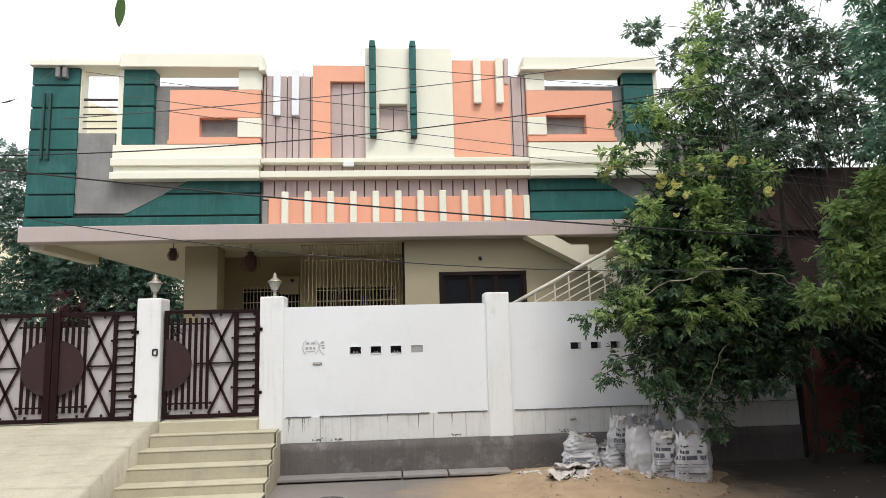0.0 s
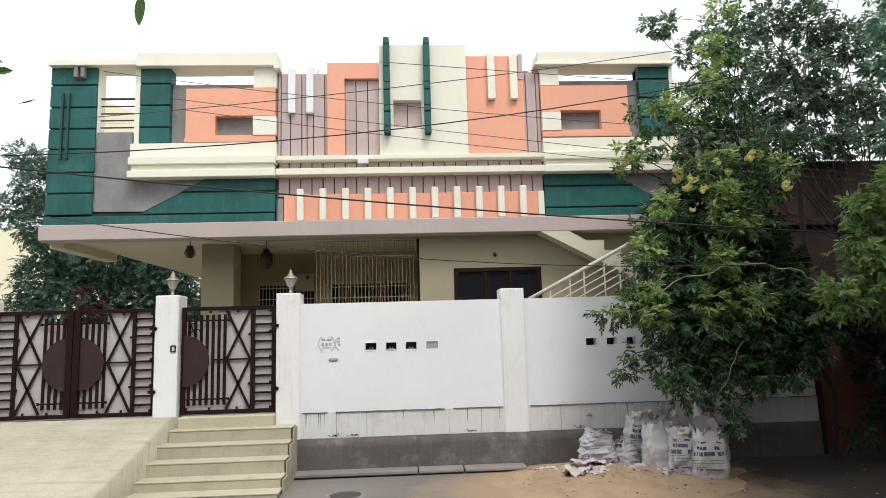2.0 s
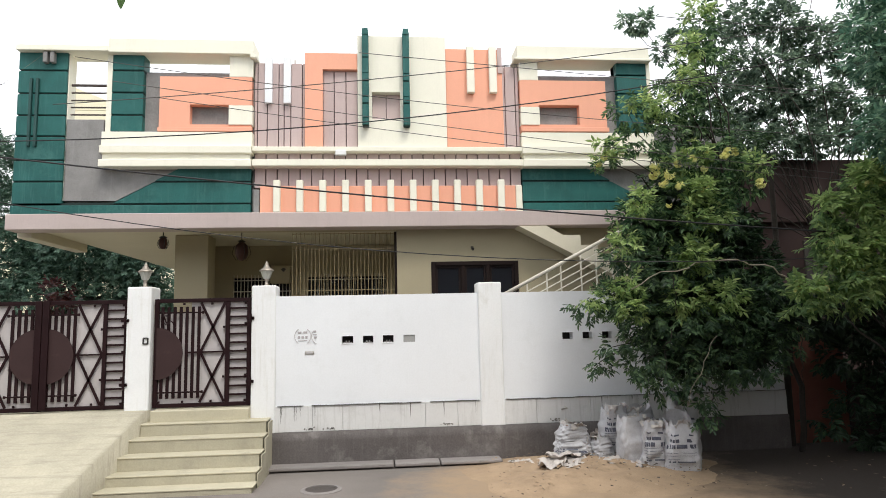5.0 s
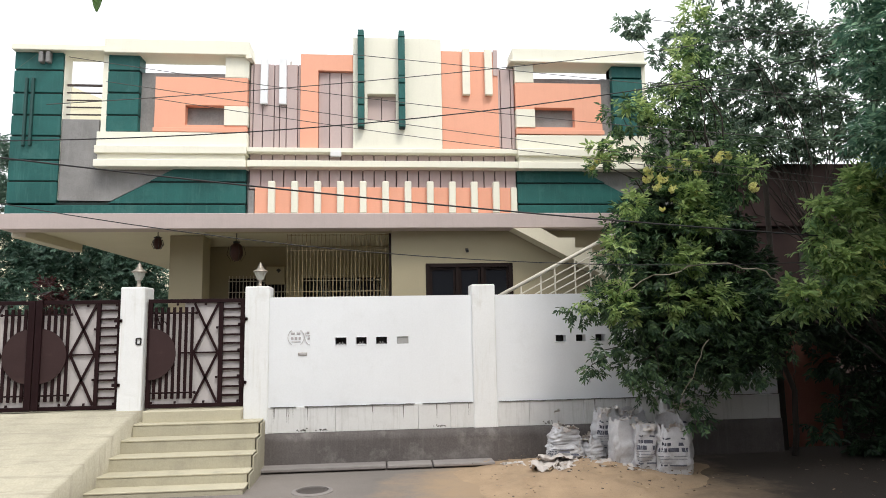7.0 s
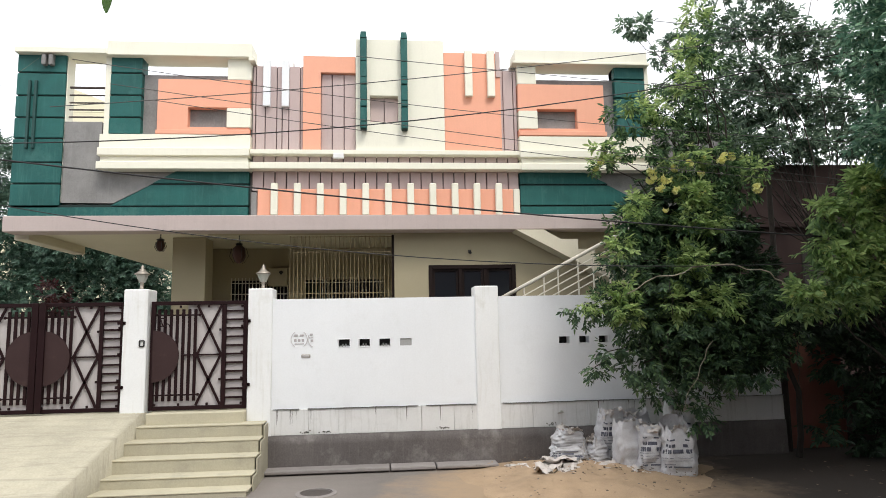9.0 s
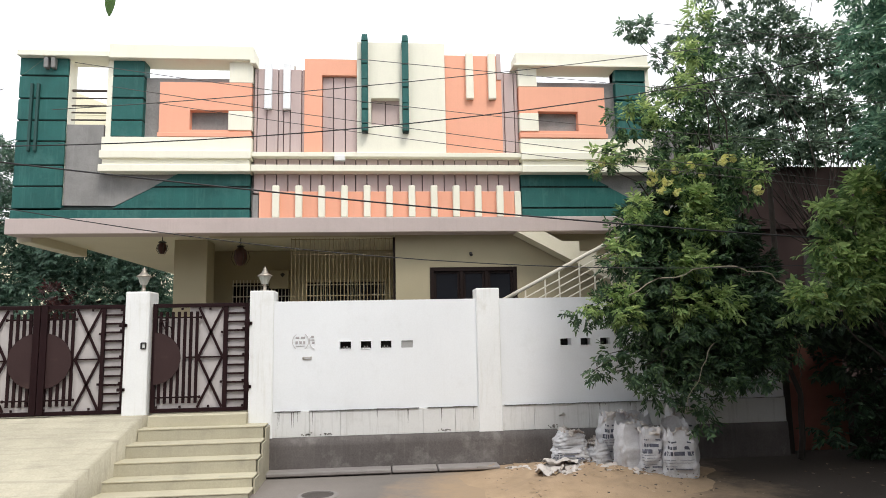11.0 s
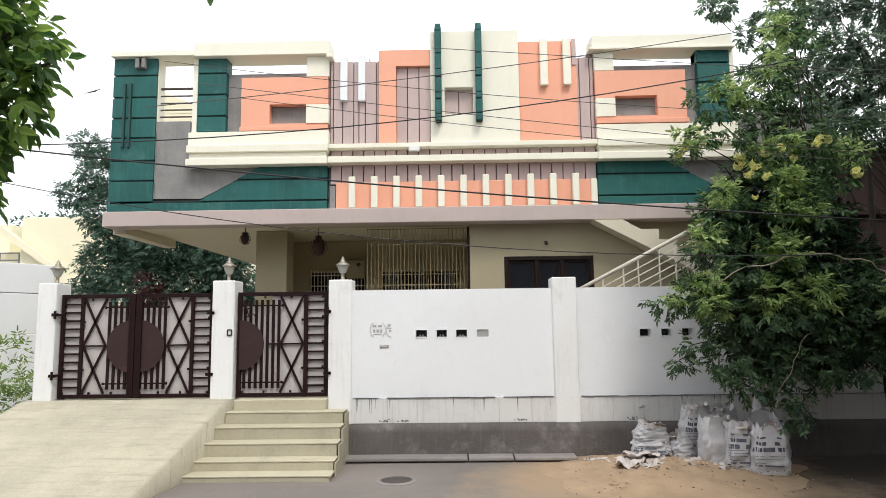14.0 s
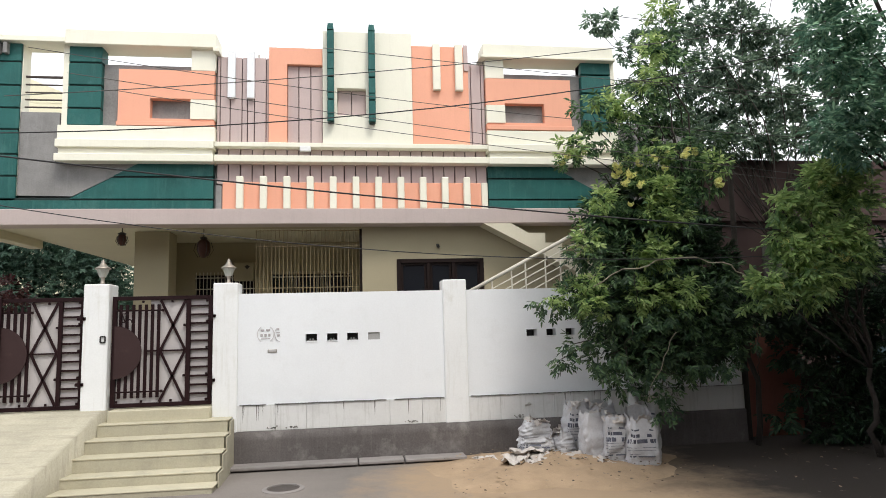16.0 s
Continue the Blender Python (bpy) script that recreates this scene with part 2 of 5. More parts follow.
# ---- mesh helpers ----
def cbox(bm, x0, x1, y0, y1, z0, z1, c=0.006):
    """A box with chamfered edges."""
    c = min(c, (x1 - x0) * 0.3, (y1 - y0) * 0.3, (z1 - z0) * 0.3)
    if c < 0.0008:
        v = [bm.verts.new((x, y, z)) for x in (x0, x1) for y in (y0, y1) for z in (z0, z1)]
        for f in ((0, 1, 3, 2), (4, 6, 7, 5), (0, 4, 5, 1), (2, 3, 7, 6), (0, 2, 6, 4), (1, 5, 7, 3)):
            bm.faces.new([v[i] for i in f])
        return
    v = {}
    for i, (xa, xs) in enumerate(((x0, 1), (x1, -1))):
        for j, (ya, ys) in enumerate(((y0, 1), (y1, -1))):
            for k, (za, zs) in enumerate(((z0, 1), (z1, -1))):
                v[i, j, k, 0] = bm.verts.new((xa, ya + ys * c, za + zs * c))
                v[i, j, k, 1] = bm.verts.new((xa + xs * c, ya, za + zs * c))
                v[i, j, k, 2] = bm.verts.new((xa + xs * c, ya + ys * c, za))
    for s in (0, 1):
        bm.faces.new([v[s, a, b, 0] for a, b in ((0, 0), (0, 1), (1, 1), (1, 0))])
        bm.faces.new([v[a, s, b, 1] for a, b in ((0, 0), (1, 0), (1, 1), (0, 1))])
        bm.faces.new([v[a, b, s, 2] for a, b in ((0, 0), (0, 1), (1, 1), (1, 0))])
    for a in (0, 1):
        for b in (0, 1):
            bm.faces.new((v[0, a, b, 1], v[1, a, b, 1], v[1, a, b, 2], v[0, a, b, 2]))
            bm.faces.new((v[a, 0, b, 0], v[a, 1, b, 0], v[a, 1, b, 2], v[a, 0, b, 2]))
            bm.faces.new((v[a, b, 0, 0], v[a, b, 1, 0], v[a, b, 1, 1], v[a, b, 0, 1]))
            for k in (0, 1):
                bm.faces.new((v[a, b, k, 0], v[a, b, k, 1], v[a, b, k, 2]))


def prism(bm, outline, y0, y1):
    """An outline in x and z, carried from y0 to y1."""
    a = [bm.verts.new((x, y0, z)) for x, z in outline]
    b = [bm.verts.new((x, y1, z)) for x, z in outline]
    bm.faces.new(a), bm.faces.new(b[::-1])
    for i in range(len(a)):
        bm.faces.new((a[i - 1], b[i - 1], b[i], a[i]))


def bar(bm, p, q, w=0.02, d=0.02):
    """A flat bar from p to q."""
    p, q = Vector(p), Vector(q)
    along = (q - p).normalized()
    side = along.cross(Vector((0, 1, 0)))
    side = side.normalized() if side.length > 0.01 else Vector((1, 0, 0))
    third = along.cross(side)
    v = [bm.verts.new(e + side * w / 2 * a + third * d / 2 * b) for e in (p, q) for a, b in ((-1, -1), (1, -1), (1, 1), (-1, 1))]
    bm.faces.new(v[:4]), bm.faces.new(v[7:3:-1])
    for i in range(4):
        bm.faces.new((v[i], v[(i - 1) % 4], v[4 + (i - 1) % 4], v[4 + i]))


def tube(bm, points, r0, r1, seg=7):
    """A tapered round tube along points."""
    points = [Vector(p) for p in points]
    rings = []
    for i, p in enumerate(points):
        d = (points[min(i + 1, len(points) - 1)] - points[max(i - 1, 0)]).normalized()
        a = d.cross(Vector((0.31, 0.17, 0.93)))
        a = a.normalized() if a.length > 0.01 else Vector((1, 0, 0))
        b = d.cross(a)
        r = r0 + (r1 - r0) * i / (len(points) - 1)
        rings.append([bm.verts.new(p + (a * math.cos(2 * math.pi * k / seg) + b * math.sin(2 * math.pi * k / seg)) * r) for k in range(seg)])
    for p, q in zip(rings, rings[1:]):
        for k in range(seg):
            bm.faces.new((p[k - 1], p[k], q[k], q[k - 1]))
    bm.faces.new(rings[0]), bm.faces.new(rings[-1][::-1])


def lathe(bm, profile, x, y, z, seg=14):
    rings = [[bm.verts.new((x + r * math.cos(2 * math.pi * k / seg), y + r * math.sin(2 * math.pi * k / seg), z + h)) for k in range(seg)] for r, h in profile]
    for p, q in zip(rings, rings[1:]):
        for k in range(seg):
            bm.faces.new((p[k - 1], p[k], q[k], q[k - 1]))
    bm.faces.new(rings[0]), bm.faces.new(rings[-1][::-1])


def wall(bm, x0, x1, z0, z1, y0, y1, holes=()):
    """An upright wall with openings (x0, x1, z0, z1) that go through it, as one closed mesh."""
    xs = sorted({x0, x1, *(v for h in holes for v in h[:2])})
    zs = sorted({z0, z1, *(v for h in holes for v in h[2:])})
    vs = {}

    def vert(i, k, y):
        if (i, k, y) not in vs:
            vs[i, k, y] = bm.verts.new((xs[i], y, zs[k]))
        return vs[i, k, y]

    def full(i, k):
        if not (0 <= i < len(xs) - 1 and 0 <= k < len(zs) - 1):
            return False
        x, z = (xs[i] + xs[i + 1]) / 2, (zs[k] + zs[k + 1]) / 2
        return not any(h[0] < x < h[1] and h[2] < z < h[3] for h in holes)
    for i in range(len(xs) - 1):
        for k in range(len(zs) - 1):
            if full(i, k):
                for y in (y0, y1):
                    bm.faces.new((vert(i, k, y), vert(i + 1, k, y), vert(i + 1, k + 1, y), vert(i, k + 1, y)))
                for di, dk, p, q in ((-1, 0, (i, k), (i, k + 1)), (1, 0, (i + 1, k), (i + 1, k + 1)), (0, -1, (i, k), (i + 1, k)), (0, 1, (i, k + 1), (i + 1, k + 1))):
                    if not full(i + di, k + dk):
                        bm.faces.new((vert(*p, y0), vert(*q, y0), vert(*q, y1), vert(*p, y1)))


def thing(name, base, label, category, group="", kind=""):
    ob = new(name)
    ob.location = base
    ob.empty_display_size = 0.1
    return tagged(ob, label, category, group, kind)


def part(name, bm, mat, parent=None, label="", smooth=False):
    """Links a bmesh, made in world places, as one mesh under a thing or a part."""
    bmesh.ops.recalc_face_normals(bm, faces=bm.faces)
    base = Vector((0, 0, 0))
    up = parent
    while up:
        base += up.location
        up = up.parent
    for v in bm.verts:
        v.co -= base
    me = bpy.data.meshes.new(name)
    bm.to_mesh(me)
    bm.free()
    me.materials.append(mat)
    if smooth:
        for p in me.polygons:
            p.use_smooth = True
    ob = new(name, me)
    ob.parent = parent
    return tagged(ob, label) if label else ob


def box_part(name, mat, parent, x0, x1, y0, y1, z0, z1, c=0.006, label=""):
    bm = bmesh.new()
    cbox(bm, x0, x1, y0, y1, z0, z1, c)
    return part(name, bm, mat, parent, label)


def solid(name, mat, dims, label, category, kind="", c=0.006):
    bm = bmesh.new()
    cbox(bm, *dims, c)
    return tagged(part(name, bm, mat), label, category, "", kind)


def raw_mesh(name, verts, faces, mat, parent=None, smooth=False):
    me = bpy.data.meshes.new(name)
    base = np.array(parent.location) if parent else np.zeros(3)
    me.from_pydata((np.asarray(verts) - base).tolist(), [], faces)
    me.materials.append(mat)
    ob = new(name, me)
    ob.parent = parent
    if smooth:
        me.shade_smooth()
    return ob


def leaves(clusters, per, size, pairs, rng, droop=0.3, narrow=0.3, stalk=0.035):
    """Feathered sprigs of small folded leaves in uneven clumps (x, y, z, r). Gives vertices and faces."""
    verts, faces = [], []
    for x, y, z, r in clusters:
        n = max(6, int(per * (r / 0.5) ** 2))
        d = rng.normal(size=(n, 3))
        d /= np.linalg.norm(d, axis=1)[:, None]
        far = r * rng.uniform(0.15, 1.0, n) ** 0.45 * rng.uniform(0.75, 1.2, n)
        root = np.array((x, y, z)) + d * far[:, None] * (1.0, 1.0, 0.85)
        way = d + rng.normal(size=(n, 3)) * 0.55 + (0, -0.1, -droop)
        way /= np.linalg.norm(way, axis=1)[:, None]
        side = np.cross(way, rng.normal(size=(n, 3)) * 0.35 + (0, 0, 1))
        side /= np.linalg.norm(side, axis=1)[:, None] + 1e-9
        up = np.cross(side, way)
        for k in range(2 * pairs + 1):
            s = size * rng.uniform(0.7, 1.25, n)
            if k == 2 * pairs:
                lead, at = way, root + way * (pairs * stalk)
            else:
                turn = (1 if k % 2 else -1)
                lead = side * turn * 0.85 + way * 0.55 + up * rng.normal(size=(n, 1)) * 0.25 - np.array((0, 0, 0.25))
                lead /= np.linalg.norm(lead, axis=1)[:, None]
                at = root + way * ((k // 2 + 0.5) * stalk)
            wide = np.cross(lead, up + rng.normal(size=(n, 3)) * 0.3)
            wide /= np.linalg.norm(wide, axis=1)[:, None] + 1e-9
            over = np.cross(wide, lead)
            sc, w = s[:, None], (s * narrow)[:, None]
            six = np.stack([at, at + lead * sc * 0.33 + wide * w * 0.5 + over * w * 0.15, at + lead * sc * 0.7 + wide * w * 0.38 + over * w * 0.1,
                            at + lead * sc - over * w * 0.2, at + lead * sc * 0.7 - wide * w * 0.38 + over * w * 0.1, at + lead * sc * 0.33 - wide * w * 0.5 + over * w * 0.15], 1)
            first = sum(len(v) for v in verts)
            verts.append(six.reshape(-1, 3))
            b = first + np.arange(n) * 6
            faces += np.stack([b, b + 1, b + 2, b + 3], 1).tolist() + np.stack([b, b + 3, b + 4, b + 5], 1).tolist()
    return np.concatenate(verts), faces


# ---- ground ----
bm = bmesh.new()
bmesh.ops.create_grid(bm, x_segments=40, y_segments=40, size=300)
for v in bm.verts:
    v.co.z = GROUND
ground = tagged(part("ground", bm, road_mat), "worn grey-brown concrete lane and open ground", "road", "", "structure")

rng = np.random.default_rng(5)


def mound(name, cx, cy, rx, ry, height, mat, label, seed, power=1.4):
    """An uneven low heap with a ragged foot."""
    n, verts, faces = 60, [], []
    for j in range(26):
        for i in range(n):
            a = 2 * math.pi * i / n
            edge = 1 + 0.30 * (noise.noise((math.cos(a) * 2.1, math.sin(a) * 2.1, seed)))
            f = j / 25 * edge
            x, y = cx + rx * f * math.cos(a), cy + ry * f * math.sin(a)
            rise = max(0.0, 1 - (j / 25) ** power)
            bump = noise.noise((x * 3, y * 3, seed)) * 0.35 + noise.noise((x * 11, y * 11, seed)) * 0.18
            verts.append((x, y, GROUND - 0.012 + height * rise * (1 + bump) + 0.012 * (1 - (j / 25) ** 2) + 0.02 * noise.noise((x * 24, y * 24, seed)) * rise))
    for j in range(25):
        for i in range(n):
            k = (i + 1) % n
            faces.append((j * n + i, j * n + k, (j + 1) * n + k, (j + 1) * n + i))
    return tagged(raw_mesh(name, verts, faces, mat, None, True), label, "sand heap", "", "stuff")


mound("sand_heap", 2.15, 9.0, 1.75, 1.3, 0.17, sand_mat, "spread heap of brown building sand against the wall", 2.0)

# kerb ledge at the wall's foot
kerb = thing("kerb", (-0.8, 9.85, GROUND), "low grey stone kerb ledge along the wall foot", "kerb", "", "structure")
for a, b in ((-2.12, -0.42), (-0.40, 0.22), (0.24, 1.1)):
    box_part("stone", kerb_mat, kerb, a, b, 9.68, 9.97, GROUND + 0.022, GROUND + 0.065 + 0.006 * (a % 1), 0.010)
    box_part("bed", plinth_mat, kerb, a, b, 9.74, 9.965, GROUND - 0.05, GROUND + 0.021, 0.004)
manhole = thing("manhole", (-1.31, 8.66, GROUND), "round rusty iron manhole cover in a concrete ring", "manhole cover")
bm = bmesh.new()
lathe(bm, [(0.25, -0.02), (0.25, 0.006), (0.22, 0.016), (0.195, 0.016), (0.195, -0.02)], -1.31, 8.66, GROUND, 32)
part("ring", bm, kerb_mat, manhole)
bm = bmesh.new()
lathe(bm, [(0.19, -0.03), (0.19, 0.002), (0.17, 0.004), (0.02, 0.004)], -1.31, 8.66, GROUND, 32)
part("cover", bm, iron_cover, manhole, "dark sunken cover")

# ---- compound wall ----
WX1 = 5.55
boundary = thing("wall_front", (0, 10.1, GROUND), "white limewashed compound wall with vent slots and grey plinth", "compound wall", "", "structure")
vents = [(-1.14, -0.98), (-0.84, -0.69), (-0.55, -0.395), (-0.25, -0.08)]
vents_b = [(2.12, 2.28), (2.43, 2.58), (2.73, 2.88)]
bm = bmesh.new()
wall(bm, -2.08, 0.86, 0.57, 2.135, 10.03, 10.2, [(a, b, 1.437, 1.54) for a, b in vents])
part("panel", bm, white_wall, boundary)
bm = bmesh.new()
wall(bm, 1.21, WX1, 0.57, 2.135, 10.03, 10.2, [(a, b, 1.42, 1.52) for a, b in vents_b])
part("panel", bm, white_wall, boundary)
bm = bmesh.new()
CRACKS = (-2.12, -1.56, -1.13, 0.05, 0.52, 1.68, 2.5, 4.1, WX1)
for k, (a, b) in enumerate(zip(CRACKS, CRACKS[1:])):
    cbox(bm, a, b - 0.003, 9.998 + 0.002 * (k % 3), 10.2, 0.215 + 0.006 * noise.noise((k, 0, 0)), 0.568, 0.004)
part("lower_band", bm, white_low, boundary, "white band stained with dark drips and cracks")
bm = bmesh.new()
n = 60
rows = []
for k in range(n + 1):
    x = -2.14 + (WX1 + 2.14) * k / n
    rows.append([bm.verts.new((x, 9.975 + 0.012 * noise.noise((x * 2, z * 3, 4)), z)) for z in (GROUND - 0.05, -0.1, 0.08, 0.213)] + [bm.verts.new((x, 10.19, 0.213))])
for p, q in zip(rows, rows[1:]):
    for i in range(4):
        bm.faces.new((p[i], q[i], q[i + 1], p[i + 1]))
part("plinth", bm, plinth_mat, boundary, "dark patchy grey cement plinth", True)
# thin wavy crack line along the top of the lower band
bm = bmesh.new()
for x0, x1 in ((-2.05, 0.84), (1.24, WX1)):
    k = int((x1 - x0) / 0.12)
    pts = [(x0 + (x1 - x0) * i / k, 10.005, 0.574 + 0.008 * noise.noise((i * 0.7, x0, 2))) for i in range(k + 1)]
    for i, (p, q) in enumerate(zip(pts, pts[1:])):
        if noise.noise((i * 0.45, x0, 8)) > -0.42:
            bar(bm, p, q, 0.003 + 0.005 * abs(noise.noise((i * 0.6, 3, x0))), 0.045)
part("ledge_crack", bm, material("dark mould line", (0.10, 0.10, 0.095), 0.95, 0.4, blotch=8), boundary)
drip_mat = material("dark mould drip", (0.20, 0.195, 0.18), 0.95, 0.35, blotch=12)
bm = bmesh.new()
dr = np.random.default_rng(3)
for k in range(20):
    x = dr.uniform(-2.05, -1.5) if k < 6 else dr.uniform(-1.5, 4.6)
    n, w, h = 6, dr.uniform(0.003, 0.010), dr.uniform(0.04, 0.28)
    pts = [(x + 0.006 * noise.noise((k, i * 0.8, 1)), 9.9955, 0.566 - h * i / n) for i in range(n + 1)]
    for i in range(n):
        f, g = w * (1 - i / n) ** 0.7, w * (1 - (i + 1) / n) ** 0.7 + 0.0005
        (xa, y, za), (xb, _, zb) = pts[i], pts[i + 1]
        bm.faces.new([bm.verts.new(p) for p in ((xa - f, y, za), (xa + f, y, za), (xb + g, y, zb), (xb - g, y, zb))])
for cx in (-1.56, -1.3, 0.35, 1.95):
    for k in range(14):
        x, z, r = cx + dr.normal() * 0.05, 0.24 + abs(dr.normal()) * 0.02, dr.uniform(0.006, 0.018)
        bm.faces.new([bm.verts.new((x + r * math.cos(a) * dr.uniform(0.6, 1.2), 9.9952, z + r * 0.7 * math.sin(a))) for a in np.arange(0, 6.2, 1.05)])
tagged(part("mould_stains", bm, drip_mat, boundary, "dark mould drips and spots"), kind="stuff")
for k, (a, b) in enumerate(vents):
    bm = bmesh.new()
    if k == 3:
        cbox(bm, a, b, 10.045, 10.15, 1.437, 1.54, 0.004)
        part("vent_plug", bm, grey_vent, boundary)
    else:
        for f in (0.36, 0.62):
            cbox(bm, a + (b - a) * f - 0.008, a + (b - a) * f + 0.008, 10.06, 10.17, 1.437, 1.475, 0.002)
        cbox(bm, a + 0.02, b - 0.02, 10.06, 10.17, 1.44, 1.452, 0.002)
        part("vent_fin", bm, cement, boundary)
# black plates added behind the slots in place of their inner darkness
for a, b, z0, z1 in [(a, b, 1.437, 1.54) for a, b in vents[:3]] + [(a, b, 1.42, 1.52) for a, b in vents_b]:
    box_part("vent_dark_plate", black_metal, boundary, a - 0.01, b + 0.01, 10.201, 10.207, z0 - 0.01, z1 + 0.01, 0, "black plate standing in for the vent's inner shade")
bm = bmesh.new()
for a, b, z0, z1 in [(a, b, 1.437, 1.54) for a, b in vents[:3]] + [(a, b, 1.42, 1.52) for a, b in vents_b]:
    for x0, x1, za, zb in ((a - 0.012, a, z0 - 0.012, z1 + 0.012), (b, b + 0.012, z0 - 0.012, z1 + 0.012), (a, b, z1, z1 + 0.012), (a, b, z0 - 0.012, z0)):
        cbox(bm, x0, x1, 10.022, 10.031, za, zb, 0.003)
part("vent_rim", bm, white_wall, boundary)


def pillar(x0, x1, z1, left=0.0):
    bm = bmesh.new()
    cbox(bm, x0, x1, 9.985, 10.36, 0.2 if x0 > 0 else GROUND - 0.05, z1, 0.012)
    return tagged(part("gate_pillar", bm, pillar_mat), "square white plastered compound wall pillar", "pillar", "gate and wall pillars", "structure")


for x0, x1, z1 in ((-6.75, -6.47, 2.30), (-4.14, -3.81, 2.305), (-2.42, -2.08, 2.295), (0.86, 1.21, 2.29)):
    pillar(x0, x1, z1)

# house mark pressed into the plaster: a round script emblem, unreadable strokes as plain bars
emblem = thing("wall_emblem", (-1.67, 10.03, 1.55), "round raised white plaster emblem with faded strokes", "emblem")
bm = bmesh.new()
for x0, a0, a1 in ((-1.69, 125, 235), (-1.71, -55, 55), (-1.45, 150, 245)):
    pts = [(x0 + 0.125 * math.cos(radians(a)), 10.026, 1.555 + 0.125 * math.sin(radians(a))) for a in np.linspace(a0, a1, 12)]
    for p, q in zip(pts, pts[1:]):
        bar(bm, p, q, 0.009, 0.012)
tagged(part("outline", bm, mark_mat, emblem), kind="stuff")
bm = bmesh.new()
for x, z, w, h in ((-1.745, 1.61, 0.05, 0.03), (-1.665, 1.61, 0.055, 0.03), (-1.755, 1.54, 0.035, 0.04), (-1.70, 1.54, 0.035, 0.04), (-1.648, 1.54, 0.03, 0.04), (-1.70, 1.492, 0.13, 0.010), (-1.53, 1.62, 0.04, 0.03), (-1.53, 1.575, 0.06, 0.010), (-1.52, 1.535, 0.035, 0.03)):
    cbox(bm, x - w / 2, x + w / 2, 10.022, 10.031, z - h / 2, z + h / 2, 0.003)
tagged(part("strokes", bm, mark_red, emblem), kind="stuff")
plate = thing("number_plate", (-1.60, 10.03, 1.315), "small grey plate with worn marks on the white wall", "plate")
box_part("plate", steel, plate, -1.67, -1.54, 10.018, 10.032, 1.292, 1.338, 0.004)
box_part("mark", mark_mat, plate, -1.65, -1.56, 10.0145, 10.0185, 1.306, 1.326, 0.001)


def pillar_lamp(x, z):
    lamp = thing("pillar_lamp", (x, 10.2, z), "small silver lantern lamp on a gate pillar", "lamp", "gate pillar lamps")
    bm = bmesh.new()
    lathe(bm, [(0.055, 0.0), (0.055, 0.012), (0.028, 0.02), (0.024, 0.10), (0.04, 0.11)], x, 10.2, z)
    part("stem", bm, pewter, lamp, "", True)
    bm = bmesh.new()
    lathe(bm, [(0.042, 0.11), (0.05, 0.12), (0.088, 0.215), (0.09, 0.225)], x, 10.2, z, 8)
    part("shade", bm, lamp_glass, lamp, "frosted tapered glass")
    bm = bmesh.new()
    lathe(bm, [(0.108, 0.225), (0.11, 0.235), (0.06, 0.27), (0.04, 0.285), (0.045, 0.30), (0.022, 0.315), (0.03, 0.335), (0.012, 0.35), (0.004, 0.375)], x, 10.2, z, 12)
    part("cap", bm, pewter, lamp, "", True)


for x, z in ((-6.60, 2.30), (-3.975, 2.305), (-2.25, 2.295)):
    pillar_lamp(x, z)


